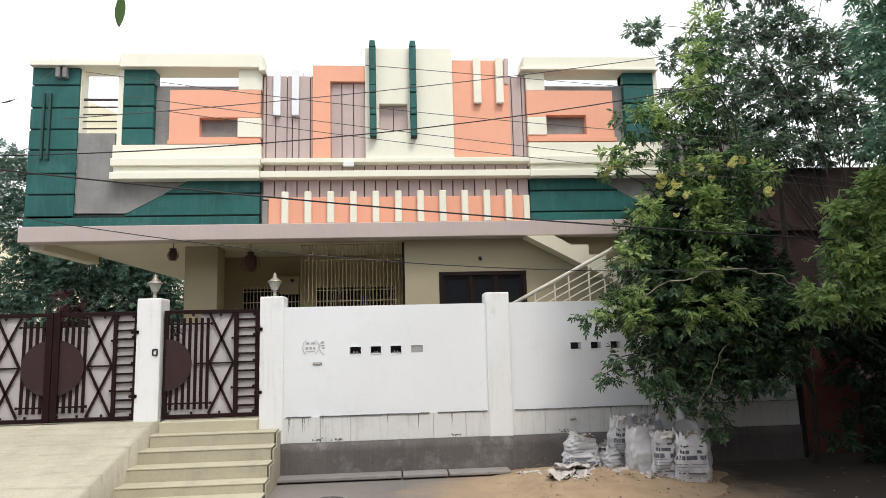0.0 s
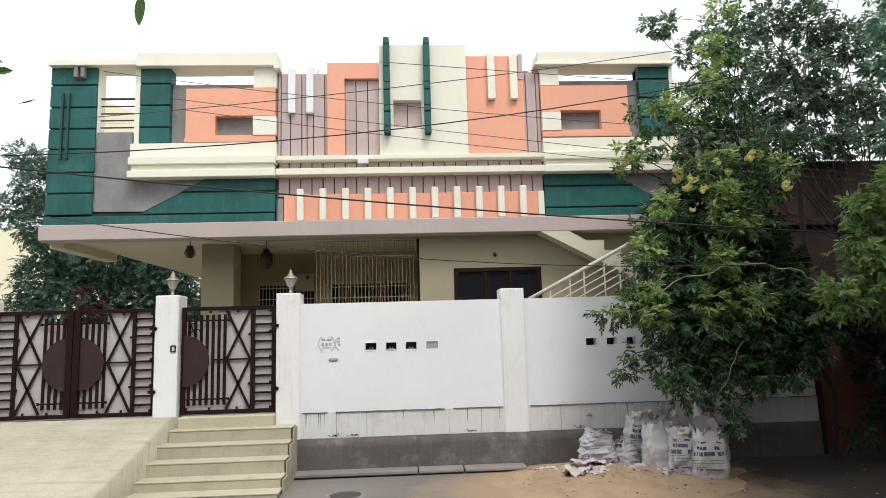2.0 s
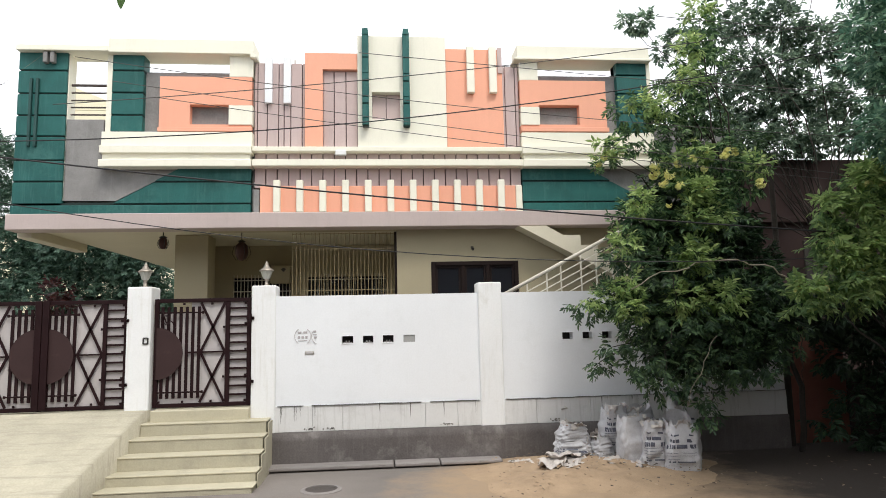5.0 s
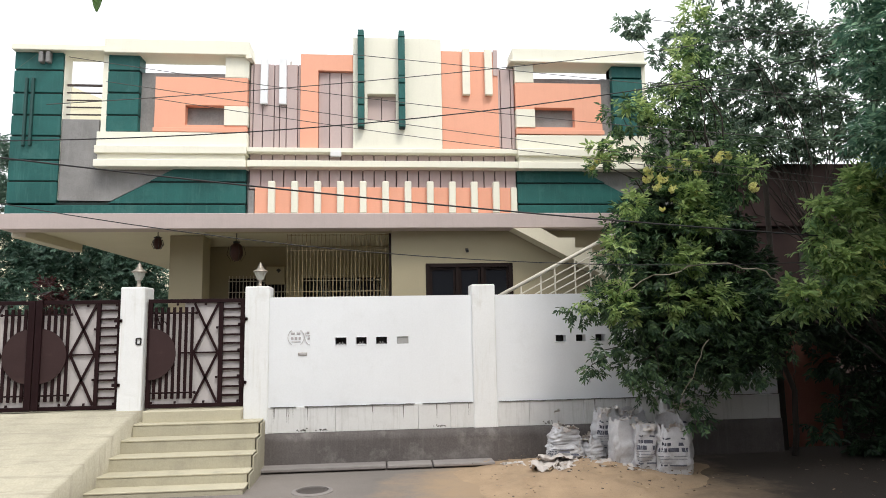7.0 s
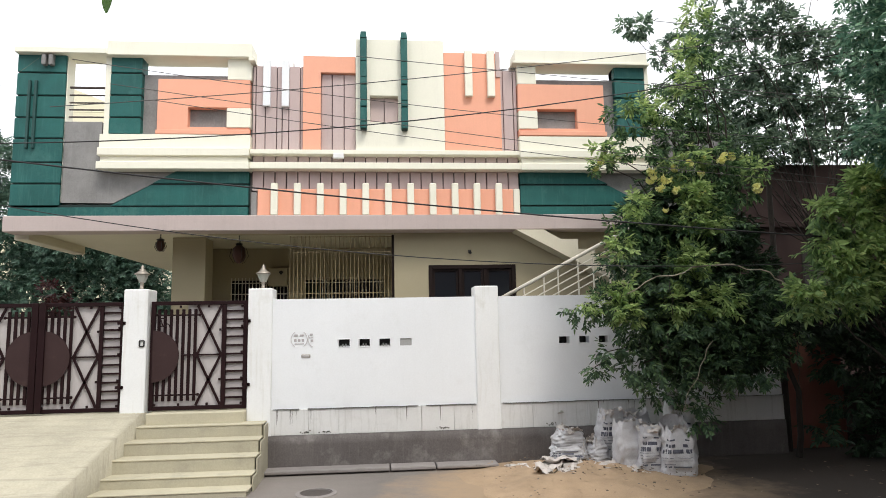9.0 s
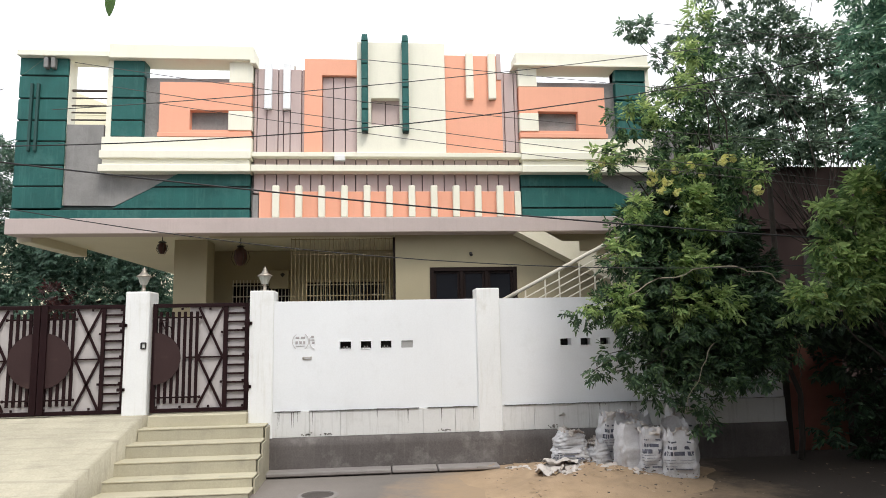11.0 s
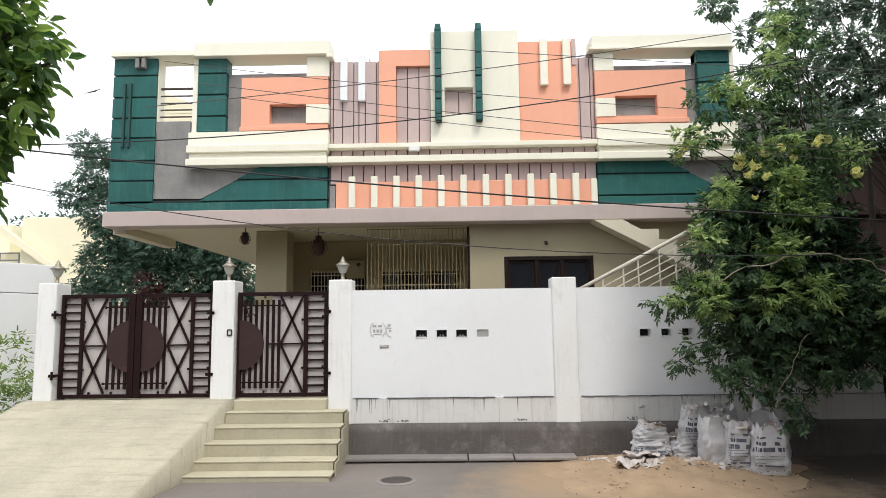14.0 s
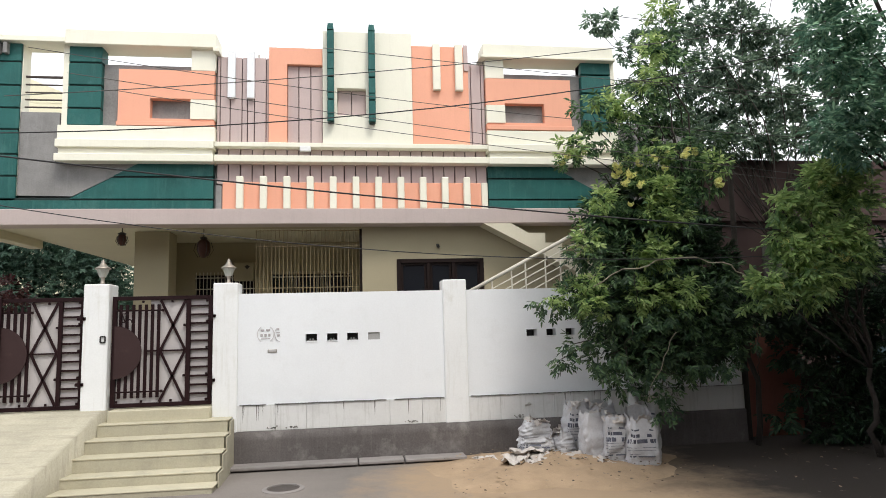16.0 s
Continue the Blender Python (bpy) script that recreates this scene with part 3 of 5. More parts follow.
# ---- gates ----
def gate_leaf(name, x0, x1, mirror, label, y=10.12):
    """A leaf between x0 and x1: ladder, crosses, upright bars and half a disc, from the hinge to the meeting edge."""
    z0, z1 = 0.60, 2.13
    w = x1 - x0
    g = thing(name, (x0, y, z0), label, "gate", "front gates")
    at = (lambda f: x1 - f * w) if mirror else (lambda f: x0 + f * w)

    def span(f0, f1):
        return sorted((at(f0), at(f1)))
    for f0, f1, za, zb in ((0, 0.045, z0, z1), (0.955, 1.0, z0, z1)):
        a, b = span(f0, f1)
        box_part("stile", gate_mat, g, a, b, y - 0.025, y + 0.025, za, zb, 0.004)
    a, b = span(0.045, 0.955)
    for za, zb in ((z0, z0 + 0.055), (z1 - 0.055, z1)):
        box_part("rail", gate_mat, g, a, b, y - 0.025, y + 0.025, za, zb, 0.004)
    wide = w > 1.2
    post, cross, first, pitch, count = (0.225, 0.525, 0.545, 0.0625, 7) if wide else (0.255, 0.60, 0.64, 0.0765, 5)
    a, b = span(post, post + 0.045)
    box_part("ladder_post", gate_mat, g, a, b, y - 0.02, y + 0.02, z0 + 0.055, z1 - 0.055, 0.003)
    a, b = span(0.045, post)
    for k in range(11):
        z = z0 + 0.055 + (k + 0.85) * (z1 - z0 - 0.11) / 11.6
        box_part("rung", gate_mat, g, a, b, y - 0.012, y + 0.012, z - 0.013, z + 0.013, 0.002)
    a, b = span(post + 0.05, cross)
    zm = (z0 + z1) / 2
    for p, q in (((a, z0 + 0.06), (b, zm)), ((b, z0 + 0.06), (a, zm)), ((a, zm), (b, z1 - 0.06)), ((b, zm), (a, z1 - 0.06))):
        bm = bmesh.new()
        bar(bm, (p[0], y - 0.008, p[1]), (q[0], y - 0.008, q[1]), 0.034, 0.014)
        part("cross_bar", bm, gate_mat, g)
    box_part("mid_bar", gate_mat, g, *span(post + 0.05, cross + 0.14), y - 0.012, y + 0.012, zm - 0.011, zm + 0.011, 0.002)
    for k in range(count):
        c = at(first + k * pitch)
        box_part("upright", gate_mat, g, c - 0.021, c + 0.021, y - 0.014, y + 0.006, z0 + 0.125, z1 - 0.115, 0.003)
    a, b = span(first - 0.045, 0.955)
    for z in (z0 + 0.21, z1 - 0.20):
        box_part("tie_bar", gate_mat, g, a, b, y - 0.032, y - 0.02, z - 0.011, z + 0.011, 0.002)
        c = at(first - 0.045)
        box_part("tie_end", gate_mat, g, c - 0.016, c + 0.016, y - 0.036, y - 0.012, z - 0.02, z + 0.02, 0.006)
    if wide:
        # scroll of bent rod above the disc
        bm = bmesh.new()
        c = at(0.93)
        tube(bm, [(c + 0.20 * f - 0.02, y - 0.04, z1 - 0.20 - 0.20 * f + 0.05 * math.sin(9 * f)) for f in np.linspace(0, 1, 12)], 0.011, 0.008, 6)
        tube(bm, [(c + 0.07 + 0.06 * math.cos(f), y - 0.04, z1 - 0.30 + 0.06 * math.sin(f)) for f in np.linspace(0.4, 5.4, 12)], 0.010, 0.007, 6)
        part("scroll", bm, gate_mat, g, "", True)
    # half disc against the meeting edge
    r, cx, bm = 0.385 if w < 1.2 else 0.365, at(0.97), bmesh.new()
    zm -= 0.01
    s = 1 if mirror else -1
    outline = [(cx + s * -0.0, zm - r)] + [(cx + s * r * math.sin(radians(t)), zm - r * math.cos(radians(t))) for t in range(6, 180, 6)] + [(cx, zm + r)]
    prism(bm, outline, y - 0.042, y - 0.034)
    part("disc", bm, gate_disc, g, "faded half-round sheet")
    a, b = span(0.03, 0.63)
    box_part("sheet", sheet_mat, g, a, b, y + 0.026, y + 0.03, z0 + 0.02, z1 - 0.02, 0, "pale sheet backing with rivets")
    a, b = span(0.63, 0.97)
    box_part("sheet", sheet_mat, g, a, b, y + 0.026, y + 0.03, z0 + 0.02, z1 - 0.20, 0, "pale sheet backing with rivets")
    for f, h in ((0.06, 0.05), (0.06, 0.28), (0.06, 0.52), (0.06, 0.76), (0.06, 0.95), (post + 0.06, 0.27), (post + 0.06, 0.73), (0.41, 0.05), (0.41, 0.95), (0.70, 0.05), (0.70, 0.95), (0.94, 0.05)):
        bm = bmesh.new()
        c, z = at(f), z0 + h * (z1 - z0)
        lathe(bm, [(0.017, -0.016), (0.017, 0.016)], c, y - 0.012, z, 8)
        part("rivet", bm, gate_mat, g)
    for z in (z0 + 0.34, z1 - 0.30):
        bm = bmesh.new()
        h = at(-0.01)
        cbox(bm, h - 0.06, h + 0.05, 9.965, 9.983, z - 0.022, z + 0.022, 0.006)
        cbox(bm, h - 0.012, h + 0.04, 9.965, y - 0.02, z - 0.016, z + 0.016, 0.004)
        tube(bm, [(h, 9.962, z - 0.06), (h, 9.962, z + 0.06)], 0.018, 0.018, 8)
        part("hinge", bm, gate_mat, g)
    return g


gate_leaf("gate_leaf", -6.45, -5.315, False, "maroon iron gate leaf with ladder, crosses and half disc")
gate_leaf("gate_leaf", -5.295, -4.16, True, "maroon iron gate leaf with ladder, crosses and half disc")
gate_leaf("side_gate", -3.79, -2.44, True, "closed maroon iron pedestrian gate with half disc", 10.1)
for a, b, y in ((-5.40, -5.31, 10.12), (-5.30, -5.21, 10.12)):
    box_part("meeting_plate", gate_mat, None, a, b, y - 0.075, y - 0.043, 0.62, 2.13, 0.004).name = "meeting_plate"
for ob in [o for o in scene.objects if o.name.startswith("meeting_plate")]:
    tagged(ob, "tall maroon meeting plate of the double gate", "gate plate")
bm = bmesh.new()
for p, q in (((-3.90, 1.50), (-3.90, 1.58)), ((-3.90, 1.58), (-3.84, 1.58)), ((-3.84, 1.58), (-3.84, 1.50)), ((-3.90, 1.50), (-3.84, 1.50))):
    bar(bm, (p[0], 9.985, p[1]), (q[0], 9.985, q[1]), 0.018, 0.03)
tagged(part("gate_latch", bm, black_metal), "black square iron latch ring on the pillar", "latch")

# ---- steps and ramp ----
steps = thing("entrance_steps", (-3.0, 9.3, GROUND), "cream cement entrance steps with worn edges", "steps", "", "structure")
TOPS = (0.432, 0.267, 0.098, -0.074, -0.20)
box_part("sill", step_mat, steps, -3.745, -2.42, 9.86, 10.09, GROUND, 0.585, 0.012)
for k, z in enumerate(TOPS):
    y = 9.72 - 0.27 * k
    left, right = -3.81 - 0.05 * k, -2.135 + 0.006 * k
    box_part("tread", step_mat, steps, left, right, y - 0.009, y + 0.29, z - 0.024, z, 0.009)
    box_part("riser", riser_mat, steps, left, right - 0.02, y, y + 0.29 + (0.0 if k else 0.05), GROUND - 0.04, z - 0.0245, 0.004)
bm = bmesh.new()
for k, z in enumerate(TOPS[:4]):
    y = 9.72 - 0.27 * k
    cbox(bm, -2.13 + 0.004 * k, -2.112 + 0.004 * k, y - 0.012, y + 0.275, GROUND - 0.03, z - 0.03, 0.006)
# darker riser tone carries the shade on the steps' right side
part("side_slab", bm, riser_mat, steps, "thin stained end slab of the steps, darkened as shaded")

ramp = thing("car_ramp", (-5.3, 9.0, GROUND), "pale rippled cement ramp up to the double gate", "ramp", "", "structure")
bm = bmesh.new()
rows, n = [], 150
FOOT = 7.35
for k in range(n + 1):
    f = k / n
    y = 10.06 + (FOOT - 10.06) * f
    z = 0.585 + (GROUND - 0.02 - 0.585) * max(0.0, f - 0.05) / 0.95
    row = []
    for i in range(33):
        x = -6.85 - 0.25 * f + (3.055 - 0.04 * f) * i / 32
        ripple = 0.014 * noise.noise((x * 1.1, y * 10, 3)) + 0.006 * noise.noise((x * 2.3, y * 21, 6)) + 0.006 * noise.noise((x * 5, y * 5, 1))
        row.append(bm.verts.new((x, y, z + (ripple if i < 32 else 0.0))))
    row.insert(0, bm.verts.new((row[0].co.x, y, GROUND - 0.05)))
    row.append(bm.verts.new((row[-1].co.x, y, GROUND - 0.05)))
    rows.append(row)
for p, q in zip(rows, rows[1:]):
    for i in range(len(p) - 1):
        bm.faces.new((p[i], p[i + 1], q[i + 1], q[i]))
part("slab", bm, ramp_mat, ramp, "", True)

# ---- yard behind the wall ----
solid("yard_floor", step_mat, (-6.9, 5.6, 10.37, 24.5, GROUND - 0.02, 0.56), "cement yard floor behind the compound wall", "yard floor", "structure")

# ---- house ----
house = thing("house", (-1.0, 14.0, 0.56), "one-storey house with cream, salmon and green ornamented facade", "house")
HX1 = 4.25
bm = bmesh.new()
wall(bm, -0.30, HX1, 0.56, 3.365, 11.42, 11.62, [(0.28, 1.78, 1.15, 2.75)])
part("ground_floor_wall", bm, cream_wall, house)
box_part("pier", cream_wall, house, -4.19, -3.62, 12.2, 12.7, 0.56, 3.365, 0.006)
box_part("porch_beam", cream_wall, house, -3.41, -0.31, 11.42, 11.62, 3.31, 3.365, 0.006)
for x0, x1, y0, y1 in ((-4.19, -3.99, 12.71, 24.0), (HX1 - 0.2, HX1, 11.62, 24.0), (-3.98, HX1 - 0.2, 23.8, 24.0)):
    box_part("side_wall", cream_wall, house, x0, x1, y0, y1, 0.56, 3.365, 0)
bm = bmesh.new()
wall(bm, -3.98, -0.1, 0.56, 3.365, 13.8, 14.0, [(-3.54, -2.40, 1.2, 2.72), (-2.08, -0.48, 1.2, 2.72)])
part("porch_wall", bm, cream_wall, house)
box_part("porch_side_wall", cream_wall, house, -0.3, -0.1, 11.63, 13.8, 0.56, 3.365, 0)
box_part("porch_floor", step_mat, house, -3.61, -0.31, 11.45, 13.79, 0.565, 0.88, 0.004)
for a, b, top in ((-3.54, -2.40, 2.72), (-2.08, -0.48, 2.72)):
    w = box_part("window", glass, house, a, b, 13.90, 13.92, 1.2, top, 0, "dark barred window")
    k = int((b - a) / 0.068)
    for i in range(k + 1):
        x = a + 0.02 + (b - a - 0.04) * i / k
        bm = bmesh.new()
        tube(bm, [(x, 13.79, 1.2), (x, 13.79, top + 0.05)], 0.0075, 0.0075, 6)
        part("bar", bm, rail_mat, w)
    for z in (1.4, 1.75, 2.1, 2.44, 2.66):
        bm = bmesh.new()
        tube(bm, [(a, 13.79, z), (b, 13.79, z)], 0.010, 0.010, 6)
        part("cross_bar", bm, rail_mat, w)
# sit-out grille of thin upright rods
grille = thing("porch_grille", (-1.85, 11.5, 0.9), "tall cream iron grille of thin rods across half the porch", "grille")
for z in (0.93, 1.9, 2.30, 3.0, 3.26):
    bm = bmesh.new()
    bar(bm, (-2.06, 11.50, z), (-0.31, 11.50, z), 0.012, 0.010)
    part("rail", bm, grille_mat, grille)
for i in range(28):
    x = -2.05 + 1.71 * i / 27
    bm = bmesh.new()
    tube(bm, [(x, 11.50, 0.92), (x, 11.50, 3.28)], 0.0048, 0.0048, 6)
    part("rod", bm, grille_mat, grille)
for x in (-0.33,):
    box_part("frame_post", dark_wood, grille, x - 0.012, x + 0.03, 11.48, 11.52, 0.9, 3.285, 0.003)
box_part("meter_box", cream_wall, None, -2.77, -2.39, 13.55, 13.72, 2.58, 2.94, 0.012)
tagged(scene.objects["meter_box"], "cream painted electric meter box in the porch", "meter box")
bm = bmesh.new()
prism(bm, [(-2.56, 2.86), (-2.51, 2.89), (-2.46, 2.86), (-2.51, 2.80)], 13.535, 13.549)
tagged(part("meter_box_mark", bm, black_metal), "small dark mark on the meter box", "label")


def lantern(x, y, z, s, label):
    t = thing("hanging_lantern", (x, y, z - 0.3 * s), label, "lantern", "hanging lanterns")
    bm = bmesh.new()
    tube(bm, [(x, y, 3.37), (x, y, z - 0.06 * s)], 0.008, 0.008, 6)
    lathe(bm, [(0.03, 0), (0.07, -0.02), (0.04, -0.05)], x, y, z - 0.05 * s, 10)
    part("hook", bm, black_metal, t)
    bm = bmesh.new()
    lathe(bm, [(0.03, 0), (0.085 * s, -0.06 * s), (0.095 * s, -0.16 * s), (0.06 * s, -0.24 * s), (0.03, -0.27 * s)], x, y, z - 0.07 * s, 10)
    part("body", bm, lantern_mat, t, "dark red lantern body", True)
    bm = bmesh.new()
    for k in range(6):
        a = k * math.pi / 3
        tube(bm, [(x + 0.10 * s * math.cos(a), y + 0.10 * s * math.sin(a), z - 0.13 * s), (x + 0.13 * s * math.cos(a), y + 0.13 * s * math.sin(a), z - 0.24 * s), (x + 0.07 * s * math.cos(a), y + 0.07 * s * math.sin(a), z - 0.34 * s)], 0.006, 0.004, 5)
    part("scrolls", bm, black_metal, t)


lantern(-4.2, 11.6, 3.30, 0.75, "small dark lantern hanging under the slab")
lantern(-3.0, 12.0, 3.30, 1.25, "dark red lantern hanging in the porch")

win = thing("triple_window", (1.03, 11.5, 1.15), "dark wooden three-pane window", "window")
for x0, x1, z0, z1 in ((0.28, 0.35, 1.15, 2.75), (1.71, 1.78, 1.15, 2.75), (0.35, 1.71, 2.68, 2.75), (0.35, 1.71, 1.15, 1.22), (0.79, 0.85, 1.22, 2.68), (1.22, 1.28, 1.22, 2.68)):
    box_part("frame", dark_wood, win, x0, x1, 11.40, 11.50, z0, z1, 0.006)
for x0, x1 in ((0.35, 0.79), (0.85, 1.22), (1.28, 1.71)):
    box_part("pane", glass, win, x0 + 0.04, x1 - 0.04, 11.455, 11.465, 1.26, 2.64, 0)
    for a, b, c, d in ((x0, x0 + 0.04, 1.22, 2.68), (x1 - 0.04, x1, 1.22, 2.68), (x0 + 0.04, x1 - 0.04, 2.64, 2.68), (x0 + 0.04, x1 - 0.04, 1.22, 1.26)):
        box_part("sash", dark_wood, win, a, b, 11.435, 11.48, c, d, 0.003)
fixture = thing("wall_bulb_holder", (0.99, 11.4, 2.98), "small dark bulb holder on the cream wall", "bulb holder")
bm = bmesh.new()
cbox(bm, 0.965, 1.015, 11.40, 11.42, 2.955, 3.005, 0.005)
tube(bm, [(0.99, 11.40, 2.98), (0.99, 11.34, 2.95)], 0.02, 0.026, 10)
part("holder", bm, black_metal, fixture)

# slab with its fascia; the side overhang behind is higher
box_part("front_beam", fascia_mat, house, -6.43, 4.29, 11.05, 11.40, 3.305, 3.558, 0.01, "faded pink-beige slab edge")
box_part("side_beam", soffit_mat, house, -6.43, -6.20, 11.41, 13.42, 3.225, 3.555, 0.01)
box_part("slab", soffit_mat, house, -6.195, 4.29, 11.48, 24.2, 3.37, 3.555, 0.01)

# ---- facade screen: plain backing, then each panel ----
for x0, x1, z0, z1 in ((-6.38, -2.66, 3.56, 3.78), (-5.70, -4.45, 3.78, 5.15), (-4.45, -3.06, 3.78, 6.0), (-3.06, -2.66, 3.78, 6.28), (1.86, 2.2, 3.56, 6.22), (2.2, 3.62, 3.56, 6.02), (3.62, 4.20, 3.56, 6.3)):
    box_part("parapet_backing", cement, house, x0, x1, 11.30, 11.46, z0, z1, 0, "bare grey cement backing")
for x0, x1, z0, z1 in ((-2.66, -1.82, 3.56, 6.165), (-1.82, -0.93, 3.56, 6.33), (-0.93, 0.58, 3.56, 6.64), (0.58, 1.57, 3.56, 6.44), (1.57, 1.86, 3.56, 6.165)):
    box_part("screen_wall", mauve_dark, house, x0, x1, 11.29, 11.46, z0, z1, 0, "dark jointed backing of the screen wall")


def green_rows(x0, x1, levels, y0, y1, gap=0.017):
    for a, b in zip(levels, levels[1:]):
        box_part("green_panel", green, house, x0, x1, y0, y1, a + gap, b - gap * 0.5, 0.008)


# corner column
LEVELS = (3.73, 4.10, 4.45, 4.85, 5.20, 5.57, 5.96, 6.32)
green_rows(-6.42, -5.66, LEVELS, 11.18, 11.44)
box_part("column_core", green_dark, house, -6.40, -5.68, 11.20, 11.45, 3.56, 6.32, 0)
box_part("column_side", cream, house, -5.661, -5.645, 11.22, 11.47, 3.80, 6.32, 0.003)
for x in (-6.22, -6.12):
    box_part("column_rib", rib_green, house, x, x + 0.04, 11.13, 11.185, 4.68, 5.82, 0.006)
for x in (-6.02, -5.91):
    box_part("spot_light", cement, house, x + 0.01, x + 0.075, 11.08, 11.18, 6.07, 6.25, 0.008, "small grey box spotlight")
# lintels
bm = bmesh.new()
cbox(bm, -6.42, -4.98, 11.06, 11.54, 6.265, 6.36, 0.008)
part("lintel", bm, cream, house)
bm = bmesh.new()
cbox(bm, -4.98, -2.65, 11.06, 11.54, 6.245, 6.485, 0.008)
cbox(bm, -2.70, -2.60, 11.04, 11.54, 6.18, 6.243, 0.006)
part("lintel", bm, cream, house)
bm = bmesh.new()
cbox(bm, 1.82, 4.20, 11.08, 11.54, 6.27, 6.48, 0.008)
cbox(bm, 1.77, 4.23, 11.05, 11.54, 6.225, 6.268, 0.006)
part("lintel", bm, cream, house)
# second column with its pale strip
green_rows(-4.95, -4.45, (4.93, 5.215, 5.595, 5.975, 6.30), 11.18, 11.45)
box_part("column_core", green_dark, house, -4.94, -4.46, 11.20, 11.45, 4.94, 6.30, 0)
box_part("pale_strip", cream, house, -5.04, -4.952, 11.20, 11.45, 4.94, 6.305, 0.004)
# rails in the opening
for k, (z, r) in enumerate(((5.77, 0.022), (5.64, 0.014), (5.51, 0.014), (5.39, 0.014), (5.265, 0.014))):
    bm = bmesh.new()
    tube(bm, [(-5.645, 11.33, z), (-5.04, 11.33, z)], r, r, 8)
    part("guard_rail", bm, rail_dark, house)
# left cement field and green wedge
bm = bmesh.new()
prism(bm, [(-5.655, 3.80), (-4.84, 3.79), (-3.77, 4.36), (-5.07, 4.36), (-5.07, 5.15), (-5.655, 5.15)], 11.22, 11.30)
part("cement_field", bm, cement, house, "bare grey cement field")
box_part("green_panel", green, house, -6.43, -2.69, 11.17, 11.30, 3.562, 3.714, 0.008)
bm = bmesh.new()
prism(bm, [(-4.86, 3.746), (-2.69, 3.746), (-2.69, 4.082), (-4.25, 4.082)], 11.18, 11.30)
part("green_panel", bm, green, house)
bm = bmesh.new()
prism(bm, [(-4.22, 4.114), (-2.69, 4.114), (-2.69, 4.36), (-3.77, 4.36)], 11.18, 11.30)
part("green_panel", bm, green, house)
box_part("panel_joint", green_dark, house, -6.40, -2.70, 11.20, 11.30, 3.70, 3.76, 0)
bm = bmesh.new()
prism(bm, [(-4.3, 4.07), (-2.70, 4.07), (-2.70, 4.12), (-4.2, 4.12)], 11.20, 11.30)
part("panel_joint", bm, green_dark, house)
# mirrored green wedge
bm = bmesh.new()
prism(bm, [(1.86, 3.746), (4.05, 3.746), (3.42, 4.082), (1.86, 4.082)], 11.18, 11.30)
part("green_panel", bm, green, house)
bm = bmesh.new()
prism(bm, [(1.86, 4.114), (3.39, 4.114), (2.87, 4.38), (1.86, 4.38)], 11.18, 11.30)
part("green_panel", bm, green, house)
box_part("green_panel", green, house, 1.86, 4.27, 11.17, 11.30, 3.562, 3.714, 0.008)
box_part("panel_joint", green_dark, house, 1.87, 4.0, 11.20, 11.30, 3.70, 3.76, 0)
box_part("panel_joint", green_dark, house, 1.87, 3.4, 11.20, 11.30, 4.07, 4.12, 0)
bm = bmesh.new()
prism(bm, [(4.08, 3.746), (4.27, 3.746), (4.27, 4.36), (2.91, 4.36)], 11.22, 11.30)
part("cement_field", bm, cement, house, "bare grey cement field")
# bands
for x0, x1 in ((-5.06, -2.665), (1.865, 4.22)):
    box_part("cream_field", cream, house, x0, x1, 11.12, 11.30, 4.60, 4.92 if x0 < 0 else 4.935, 0.004)
for x0, x1 in ((-5.05, -2.66), (1.85, 4.25)):
    box_part("band", cream, house, x0, x1, 11.02, 11.30, 4.540, 4.668, 0.008)
    box_part("band_recess", cream, house, x0 + 0.03, x1 - 0.03, 11.08, 11.30, 4.432, 4.539, 0.004)
    box_part("band", cream, house, x0, x1, 11.00, 11.30, 4.312, 4.431, 0.008)
box_part("band", cream, house, -2.655, 1.855, 11.06, 11.29, 4.585, 4.66, 0.006)
box_part("band", cream, house, -2.655, 1.855, 11.03, 11.29, 4.328, 4.437, 0.006)
# junction box on the band
box_part("junction_box", plastic_white, None, -1.30, -1.12, 11.00, 11.06, 4.50, 4.59, 0.01)
tagged(scene.objects["junction_box"], "small white cable junction box on the facade band", "junction box")
# orange blocks with their windows
bm = bmesh.new()
wall(bm, -4.18, -2.69, 4.935, 5.88, 11.16, 11.30, [(-3.69, -3.06, 5.06, 5.40), (-3.06, -2.69, 5.05, 5.40)])
part("orange_block", bm, orange, house)
box_part("cream_block", cream, house, -3.06, -2.672, 11.14, 11.30, 5.052, 5.385, 0.005)
box_part("cream_post", cream, house, -3.06, -2.672, 11.16, 11.30, 5.885, 6.30, 0.005)
bm = bmesh.new()
wall(bm, 1.87, 3.40, 4.96, 5.885, 11.16, 11.30, [(2.20, 2.91, 5.09, 5.44), (1.87, 2.20, 5.075, 5.41)])
part("orange_block", bm, orange, house)
box_part("cream_block", cream, house, 1.87, 2.20, 11.14, 11.30, 5.077, 5.40, 0.005)
box_part("cream_post", cream, house, 1.87, 2.20, 11.16, 11.30, 5.89, 6.285, 0.005)
box_part("orange_ledge", orange, house, 1.865, 3.42, 11.12, 11.165, 4.955, 5.03, 0.004)
box_part("orange_ledge", orange, house, -4.19, -2.675, 11.12, 11.165, 4.93, 5.0, 0.004)
green_rows(3.62, 4.17, (4.95, 5.30, 5.66, 6.0, 6.285), 11.18, 11.45)
box_part("pale_strip", cream, house, 4.172, 4.25, 11.20, 11.45, 4.95, 6.285, 0.004)
